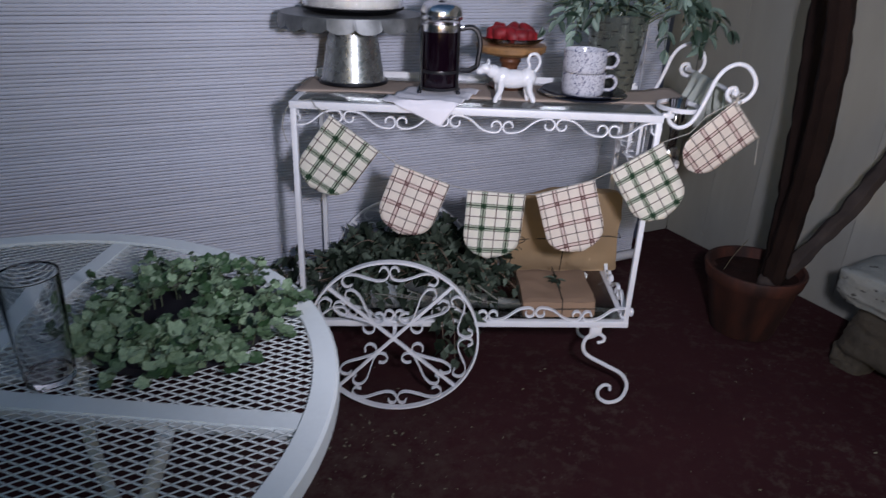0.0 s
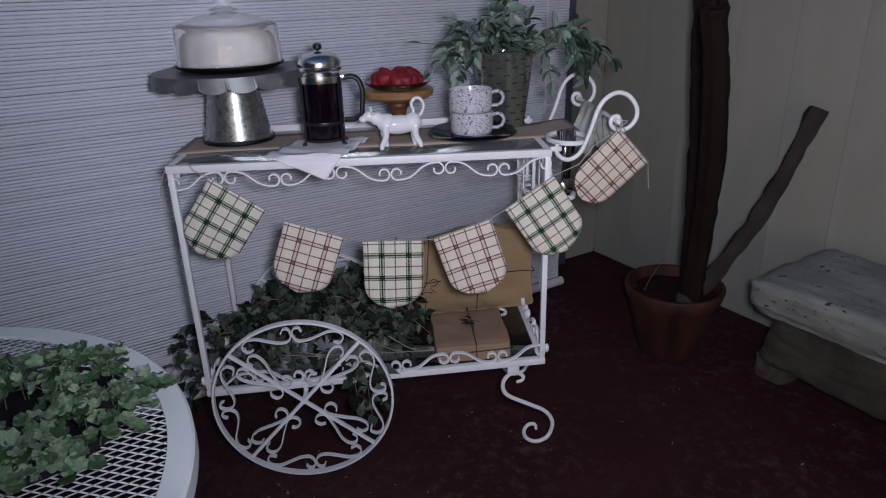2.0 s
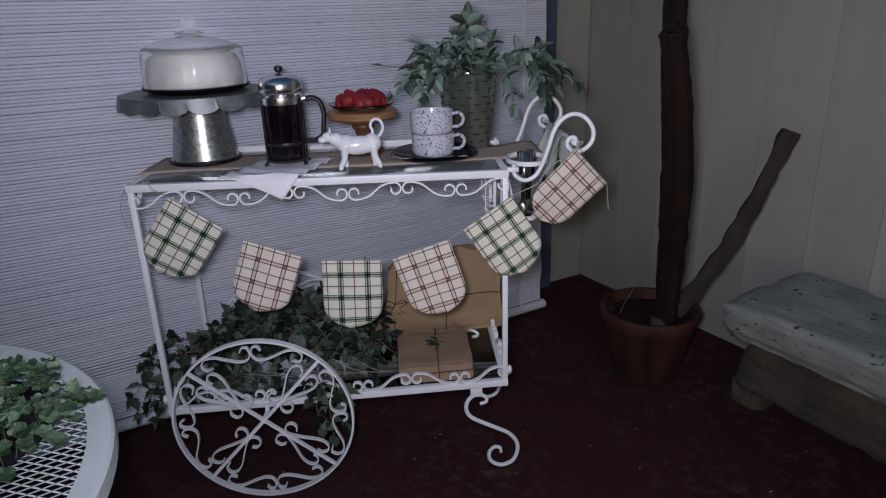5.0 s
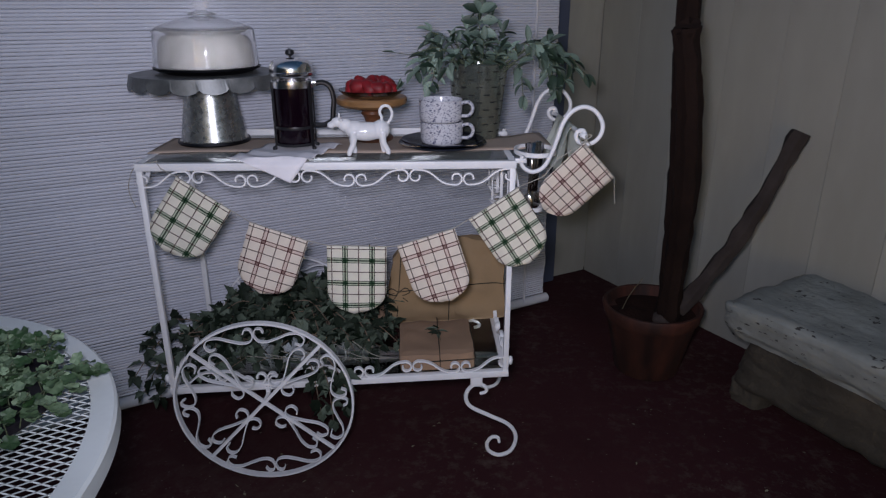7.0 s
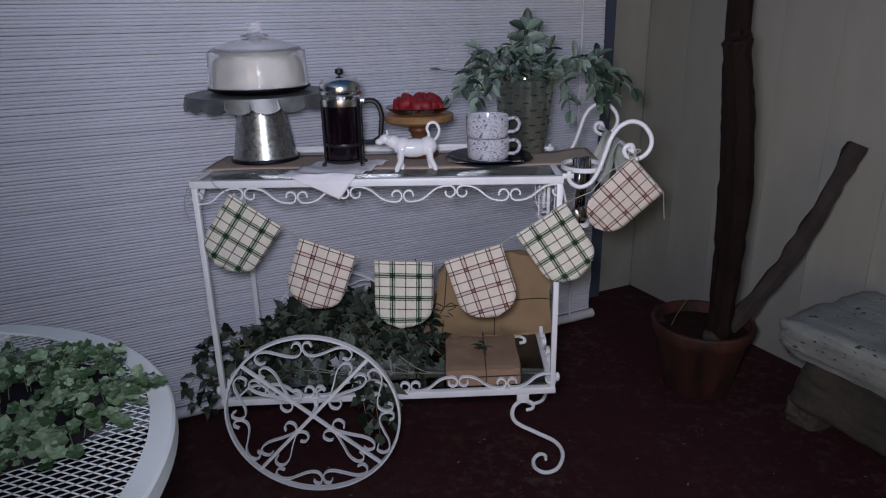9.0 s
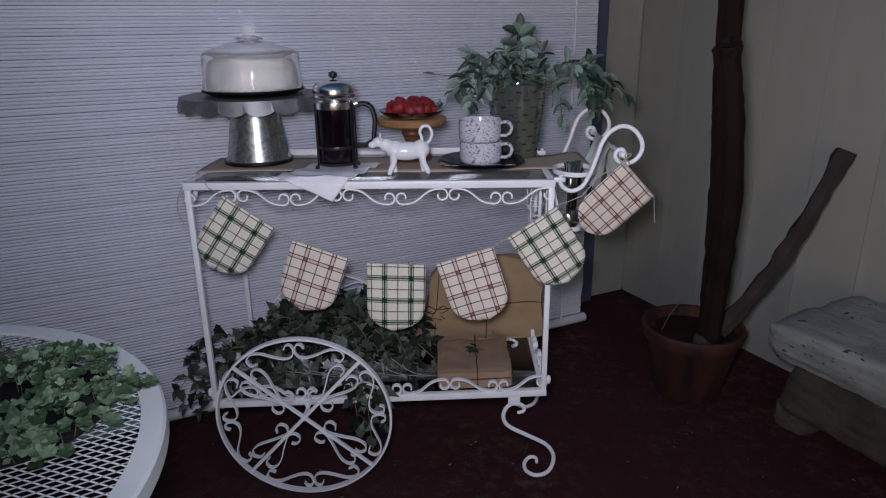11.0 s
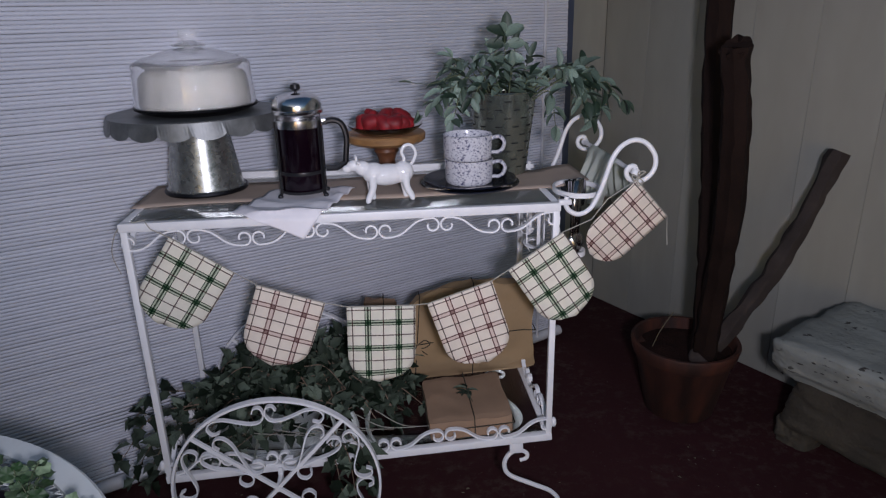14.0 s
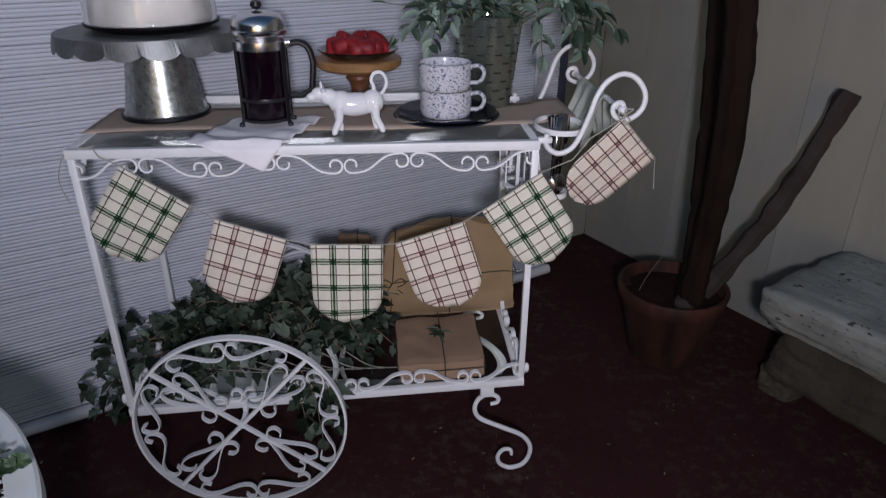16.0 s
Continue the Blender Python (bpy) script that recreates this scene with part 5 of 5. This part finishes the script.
def make_garland():
    t = thing("leaf_garland", (0.26, 0.14, low(0.26) + 0.004), "heap of dark green leafy branches on the lower shelf", "garland")
    fo = Foliage(t, TWIG, EUCALYPTUS, piece=298, shape=ivy_leaf)
    rng = random.Random(4)

    def crest(x):
        return 0.130 * math.exp(-((x - 0.02) / 0.23) ** 2) + 0.035
    for k in range(80):
        u = rng.uniform(-0.26, 0.20) if k % 5 else rng.uniform(0.15, 0.29)
        base = Vector((u * 0.85 + rng.uniform(-0.04, 0.04), rng.uniform(-0.04, 0.14), rng.uniform(0.006, crest(u) * 0.75)))
        a = rng.uniform(0, 2 * math.pi)
        ln = rng.uniform(0.08, 0.15)
        e = base + Vector((ln * math.cos(a), 0.6 * ln * math.sin(a), 0))
        e.x = min(e.x, 0.30)
        e.z = rng.uniform(0.1, 1.05) * crest(e.x) + 0.012
        e.y = max(-0.13, min(0.15, e.y))
        bough(fo, [base, (base + e) / 2 + Vector((0, 0, 0.03)), e], 6, rng.uniform(0.036, 0.056), rng, slim=0.62, jitter=1.1)
    for k in range(7):
        x0 = rng.uniform(-0.27, -0.02)
        y0 = rng.uniform(-0.125, -0.03)
        bough(fo, [(x0, y0, 0.008), (x0 + 0.04, y0 - 0.005, 0.024), (x0 + 0.085, y0 + rng.uniform(-0.02, 0.02), rng.uniform(0.012, 0.05))], 6, 0.044, rng, slim=0.62, start=0.05)
    # low boughs along the back of the shelf, added to close the camera's view
    for k in range(30):
        x0 = -0.25 + 0.52 * k / 29
        y0 = rng.uniform(0.04, 0.15)
        bough(fo, [(x0, y0, 0.006), (x0 + rng.uniform(-0.03, 0.03), y0 - 0.01, 0.035), (x0 + rng.uniform(-0.06, 0.06), y0 - rng.uniform(0.0, 0.05), rng.uniform(0.03, 0.075))], 6, 0.046, rng, slim=0.7, start=0.05)
    # trailing ends: out at the wheel end, and down in front of the shelf
    tails = [[(-0.22, 0.02, 0.06), (-0.32, 0.0, 0.05), (-0.40, -0.02, -0.05)], [(-0.20, -0.02, 0.05), (-0.30, -0.04, 0.02), (-0.37, -0.05, -0.08)],
             [(-0.2, 0.05, 0.07), (-0.31, 0.05, 0.08), (-0.38, 0.04, 0.02)], [(-0.22, 0.0, 0.03), (-0.29, -0.02, -0.02), (-0.34, -0.03, -0.11)],
             [(-0.2, -0.03, 0.05), (-0.27, -0.06, 0.03), (-0.31, -0.07, -0.03)],
             [(0.10, -0.12, 0.05), (0.13, -0.165, 0.02), (0.14, -0.165, -0.10)], [(0.08, -0.12, 0.05), (0.10, -0.165, 0.02), (0.11, -0.165, -0.07)],
             [(0.13, -0.12, 0.05), (0.17, -0.165, 0.01), (0.175, -0.165, -0.06)]]
    for p in tails:
        bough(fo, p, 7, 0.052, rng, slim=0.62, start=0.2, droop=0.7, label="trailing leafy branch")
    for k in range(7):
        x = -0.08 + 0.045 * k
        sp = Soup()
        sp.stem(smooth_path([(x, -0.10, 0.05 + 0.006 * k), (x + 0.06, -0.12, 0.055), (x + 0.13, -0.11, 0.04)], 5), 0.0014, 0.001)
        soup_part("twig", sp, [STRING], t, "bare pale twig")
    fo.grow()


make_garland()


# ---- round mesh table ----
def make_table(x, y, r=0.497, z=0.599):
    t = thing("round_table", (x, y, 0), "round white expanded-metal patio table", "table")
    bm = bmesh.new()
    n = 120
    lathe(bm, [(r - 0.034, z - 0.006), (r - 0.034, z), (r - 0.004, z + 0.001), (r, z - 0.003), (r + 0.001, z - 0.026), (r - 0.003, z - 0.026), (r - 0.004, z - 0.006), (r - 0.034, z - 0.006)], n)
    part("rim", bm, TABLE_WHITE, t, "flat white rim with a turned-down lip")
    sp = Soup()
    inner = r - 0.030

    def bar(p, d, half, w=0.00095, h=0.0012, zz=0.0):
        q = Vector((-d.y, d.x, 0)) * w
        a, b = p - d * half, p + d * half
        up = Vector((0, 0, h))
        sp.add([a - q, a + q, b + q, b - q, a - q + up, a + q + up, b + q + up, b - q + up],
               [(0, 1, 2, 3), (7, 6, 5, 4), (0, 4, 5, 1), (1, 5, 6, 2), (2, 6, 7, 3), (3, 7, 4, 0)])
    for ang in (8 + 27, 8 - 27):
        d = Vector((math.cos(radians(ang)), math.sin(radians(ang)), 0))
        q = Vector((-d.y, d.x, 0))
        gap = 0.0128
        k = int(inner / gap)
        for i in range(-k, k + 1):
            half = math.sqrt(max(0, inner ** 2 - (i * gap) ** 2))
            bar(q * (i * gap) + Vector((0, 0, z - 0.0065)), d, half)
    soup_part("mesh_top", sp, [TABLE_WHITE], t, "white diamond mesh")
    for k in range(4):
        a = radians(90 * k - 3)
        d = Vector((math.cos(a), math.sin(a), 0))
        bm = bmesh.new()
        sweep(bm, [d * 0.012 + Vector((0, 0, z - 0.0125)), d * (r - 0.034) + Vector((0, 0, z - 0.0125))], flat(0.018, 0.033), normal=(0, 0, 1))
        bmesh.ops.bevel(bm, geom=list(bm.edges), offset=0.002, segments=2, affect="EDGES")
        part("spoke", bm, TABLE_WHITE, t, "flat white bar across the mesh")
    for a in (84, 174, 264, 354):
        d = Vector((math.cos(radians(a)), math.sin(radians(a)), 0))
        bm = bmesh.new()
        sweep(bm, smooth_path([d * 0.30 + Vector((0, 0, z - 0.02)), d * 0.24 + Vector((0, 0, 0.35)), d * 0.30 + Vector((0, 0, 0.0))], 6), disc(0.011, 10))
        part("leg", bm, TABLE_WHITE, t)


make_table(-0.266, -0.826)
TABLE = 0.5945


def make_wreath(x, y):
    tray = thing("planter_tray", (x, y, TABLE), "shallow black tray under the leafy wreath", "tray")
    bm = bmesh.new()
    lathe(bm, [(0.0, 0.0), (0.120, 0.0), (0.130, 0.006), (0.135, 0.022), (0.132, 0.022), (0.126, 0.008), (0.0, 0.006)], 48)
    part("dish", bm, TRAY, tray)
    t = thing("leaf_wreath", (x, y, TABLE + 0.008), "ring of round-leaved green plants on the mesh table", "wreath")
    fo = Foliage(t, STEM_PALE, ROUND_LEAF, shape=lobed_leaf)
    rng = random.Random(17)
    for k in range(110):
        a = 2 * math.pi * k / 110 + rng.uniform(-0.06, 0.06)
        rr = rng.uniform(0.048, 0.138)
        base = Vector((rr * math.cos(a), rr * math.sin(a), 0.004))
        out = Vector((math.cos(a), math.sin(a), 0))
        tall = 0.022 + 0.030 * (0.5 + 0.5 * noise.noise(base * 22))
        e = base + out * rng.uniform(-0.02, 0.035) + Vector((rng.uniform(-0.02, 0.02), rng.uniform(-0.02, 0.02), tall * rng.uniform(0.7, 1.3)))
        pts = smooth_path([base, (base + e) / 2 + Vector((0, 0, 0.008)), e], 4)
        fo.stem(pts, 0.0012, 0.0008, "tuft")
        for q in range(6):
            p = pts[min(len(pts) - 1, 2 + q * (len(pts) - 2) // 6)]
            way = out * rng.uniform(-0.2, 0.9) + Vector((rng.uniform(-1, 1), rng.uniform(-1, 1), rng.uniform(-0.35, 0.45)))
            sz = rng.choice((0.011, 0.013, 0.015, 0.018, 0.021, 0.025))
            fo.leaf(p, way, (rng.uniform(-0.5, 0.5), rng.uniform(-0.8, 0.2), 1), sz, sz * rng.uniform(0.85, 1.05), rng.uniform(-0.1, 0.7))
    # sprigs spilling over the tray's edge
    for k in range(9):
        a = math.radians(-95 + 14 * k + rng.uniform(-5, 5))
        far = rng.uniform(0.150, 0.178)
        pts = smooth_path([Vector((math.cos(a) * q, math.sin(a) * q, h)) for q, h in ((0.115, 0.012), (0.140, 0.030), (far, rng.uniform(0.010, 0.026)))], 4)
        fo.stem(pts, 0.0012, 0.0008, "tuft")
        for q in range(5):
            sz = rng.uniform(0.015, 0.024)
            fo.leaf(pts[-1 - q], Vector((math.cos(a) + rng.uniform(-0.9, 0.9), math.sin(a) + rng.uniform(-0.9, 0.9), rng.uniform(-0.3, 0.3))),
                    (math.cos(a) * 0.5, math.sin(a) * 0.5, 1), sz, sz, rng.uniform(0.0, 0.5))
    bough(fo, [(0.11, 0.05, 0.02), (0.145, 0.065, 0.03), (0.165, 0.07, 0.022)], 4, 0.028, rng, slim=0.8, label="leafy tip reaching over the rim")
    fo.grow()


make_wreath(-0.024, -0.652)

tumbler = thing("tumbler", (-0.142, -0.785, TABLE), "tall clear glass tumbler on the mesh table", "glass")
bm = bmesh.new()
lathe(bm, [(0.0, 0.0), (0.028, 0.0), (0.030, 0.004), (0.036, 0.150), (0.0355, 0.152), (0.0335, 0.150), (0.0285, 0.0125), (0.0, 0.0125)], 40)
for f in [f for f in bm.faces if max(v.co.z for v in f.verts) < 0.0126]:
    bm.faces.remove(f)
part("wall", bm, GLASS, tumbler)
bm = bmesh.new()
lathe(bm, [(0.0, 0.0), (0.028, 0.0), (0.0297, 0.004), (0.0297, 0.010), (0.0280, 0.0122), (0.0, 0.0122)], 40)
part("base", bm, GLASS, tumbler, "thick glass bottom")


# ---- cactus and stone bench ----
def ribbed(bm, path, r, ribs=7, depth=0.16, taper=None, seed=0):
    sec = []
    n = ribs * 4
    for k in range(n):
        a = 2 * math.pi * k / n
        q = r * (1 - depth * (0.5 - 0.5 * math.cos(a * ribs)))
        sec.append((q * math.cos(a), q * math.sin(a)))
    sweep(bm, path, sec, taper=taper)
    for v in bm.verts:
        v.co += Vector((noise.noise(v.co * 22), noise.noise(v.co * 22 + Vector((9, 0, 0))), 0)) * 0.007 + Vector((noise.noise(v.co * 70), 0, 0)) * 0.002
    return bm


def make_cactus(x, y):
    pot = thing("terracotta_pot", (x, y, 0), "worn terracotta pot with a thick rim on the floor", "pot")
    bm = bmesh.new()
    lathe(bm, [(0.0, 0.0), (0.096, 0.0), (0.100, 0.004), (0.138, 0.178), (0.1435, 0.183), (0.147, 0.189), (0.1555, 0.224), (0.153, 0.230), (0.143, 0.229), (0.136, 0.195), (0.0, 0.190)], 48)
    part("body", bm, CLAY, pot)
    bm = bmesh.new()
    lathe(bm, [(0.0, 0.204), (0.06, 0.202), (0.1355, 0.196)], 32)
    for v in bm.verts:
        v.co.z += 0.006 * noise.noise(v.co * 30)
    part("soil", bm, SOIL_AND_SHADE, pot)
    bm = bmesh.new()
    ball(bm, (0, 0, 0), (0.034, 0.028, 0.024), 20)
    for v in bm.verts:
        v.co *= 1 + 0.25 * noise.noise(v.co * 40) + 0.08 * noise.noise(v.co * 130)
    tagged(part("stone", bm, POT_STONE), "rounded brown-grey stone lying on the pot's soil", "stone").matrix_basis = pose(x + 0.005, y - 0.085, 0.214, 8, 5, 30)
    c = thing("cactus", (x, y, 0.198), "dark columnar cactus with two tall stems and a side arm", "cactus")
    bm = bmesh.new()
    ribbed(bm, smooth_path([(0.030, -0.055, -0.01), (0.028, -0.05, 0.22), (0.040, 0.0, 0.45), (0.026, 0.04, 0.75), (0.012, 0.05, 1.1), (0.0, 0.05, 1.45)], 8), 0.040, 7,
           taper=lambda s: 1.0 - 0.14 * s - 0.05 * math.sin(s * 13))
    part("stem", bm, CACTUS, c, "tall dark brown ribbed stem")
    bm = bmesh.new()
    ribbed(bm, smooth_path([(0.020, -0.075, -0.01), (0.010, -0.115, 0.20), (-0.016, -0.180, 0.45), (-0.066, -0.250, 0.70), (-0.109, -0.292, 0.86), (-0.111, -0.294, 0.872)], 8), 0.034, 7,
           taper=lambda s: 1.05 - 0.10 * s - 0.05 * math.sin(s * 11) - (0.5 * max(0, s - 0.985) / 0.015))
    part("leaning_stem", bm, CACTUS, c, "shorter dark stem leaning outward, cut at its top")
    bm = bmesh.new()
    ribbed(bm, smooth_path([(0.055, -0.06, 0.03), (0.11, -0.055, 0.10), (0.19, -0.05, 0.215), (0.245, -0.045, 0.315), (0.302, -0.036, 0.43), (0.362, -0.028, 0.577)], 7), 0.030, 6, 0.14,
           taper=lambda s: 0.85 + 0.12 * math.sin(s * 14) + 0.05 * math.sin(s * 41))
    part("side_arm", bm, CACTUS_ARM, c, "slanting grey side arm, cut at its end")
    bm = bmesh.new()
    sweep(bm, smooth_path([(-0.09, 0.02, 0.0), (-0.07, 0.02, 0.05), (-0.03, 0.03, 0.105)], 5), disc(0.0013, 5))
    part("dry_twig", bm, STEM, c)


make_cactus(1.360, 0.450)


def rock(name, lo, hi, material, label, category, rough=0.008, seed=1.0, z0=0.0, skew=0.0, owner=None, spread=0.0, edge=0.022):
    """A rough-hewn block in patio directions."""
    bm = bmesh.new()
    bmesh.ops.create_cube(bm, size=1.0)
    bmesh.ops.subdivide_edges(bm, edges=bm.edges, cuts=39, use_grid_fill=True)
    lo, hi = Vector(lo), Vector(hi)
    size = hi - lo
    for v in bm.verts:
        c = v.co.copy()
        p = Vector([lo[i] + (c[i] + 0.5) * size[i] for i in range(3)])
        core = Vector([min(max(p[i], lo[i] + edge), hi[i] - edge) for i in range(3)])
        off = p - core
        if off.length > 1e-6:
            p = core + off.normalized() * edge
        d = Vector((noise.noise(p * 6 + Vector((seed, 0, 0))), noise.noise(p * 6 + Vector((0, seed, 5))), noise.noise(p * 6 + Vector((5, 0, seed)))))
        f = noise.noise(p * 26) * 0.34 + noise.noise(p * 60) * 0.24 - 0.5 * max(0.0, noise.noise(p * 17 + Vector((3, seed, 1))) - 0.25)
        p += d * (rough * 0.75) + off.normalized() * (f * rough)
        if c.x < -0.3 and skew:
            p.x += skew * (0.5 - c.z) * (-c.x - 0.3) / 0.2
        if c.y > 0.3:
            p.y += spread * (0.5 - c.z - 0.5) * (c.y - 0.3) / 0.2
        if p.z < z0 + 0.012:
            p.z = z0
        v.co = p
    ob = part(name, bm, material, owner, label if owner else "", sharp=1.2)
    if owner:
        return ob
    ob.matrix_basis = pose(*room(0, 0), 0, 0, ROOM)
    return tagged(ob, label, category)


base = room_thing("bench_plinth", 0, 0, 0, "rough dull stone blocks carrying the bench slab", "plinth", kind="")
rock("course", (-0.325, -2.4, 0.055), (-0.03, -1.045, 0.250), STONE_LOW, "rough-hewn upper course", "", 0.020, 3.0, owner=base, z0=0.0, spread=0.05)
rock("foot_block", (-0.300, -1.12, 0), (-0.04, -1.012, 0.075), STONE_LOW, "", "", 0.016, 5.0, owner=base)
# added block whose soil colour stands in for the shaded hollow under the course
rock("shade_block", (-0.13, -2.4, 0), (-0.04, -1.09, 0.07), SOIL_AND_SHADE, "recessed dark block for the shade under the bench", "", 0.012, 9.0, owner=base)
rock("stone_slab", (-0.42, -2.5, 0.250), (-0.02, -1.02, 0.360), STONE, "thick pitted pale stone slab of a low bench", "bench", 0.015, 7.0, z0=0.250, skew=0.03, edge=0.03)

# ---- litter on the floor ----
CRUMB = surface("pale_dry_leaf_bits", (0.24, 0.22, 0.14), 0.9, dark=0.5, fine=300)
sp = Soup()
rng = random.Random(31)
for k in range(290):
    near = k < 170
    x = rng.gauss(0.16, 0.17) if near else rng.uniform(-0.3, 1.7)
    y = rng.gauss(-0.24, 0.09) if near else rng.uniform(-0.75, 0.25)
    a = rng.uniform(0, 2 * math.pi)
    q = rng.choice((0.0025, 0.003, 0.004, 0.006, 0.010))
    sp.leaf((x, y, 0.0022), (math.cos(a), math.sin(a), 0.12), (0, 0, 1), q, q * rng.uniform(0.3, 0.7), rng.uniform(-0.2, 0.3), mat=0)
ob = soup_part("floor_litter", sp, [CRUMB], None)
tagged(ob, "scattered pale crumbs and dry leaf bits on the floor", "litter", kind="stuff")

# ---- wall boards ----
bm = bmesh.new()
box(bm, (0, 0, 0), (0.026, 0.1992, 2.5), 0.0006, 1)
me = mesh_of("board", bm, BOARD)
for k in range(18):
    add(me, "board", wall_right, pose(0.003, -0.2 * (k + 1) + 0.002, 0))
bm = bmesh.new()
box(bm, (0, 0, 0), (0.1992, 0.026, 2.5), 0.0006, 1)
me = mesh_of("board", bm, BOARD)
for k in range(9):
    add(me, "board", wall_back, pose(-0.2 * (k + 1) + 0.002, 0.003, 0))
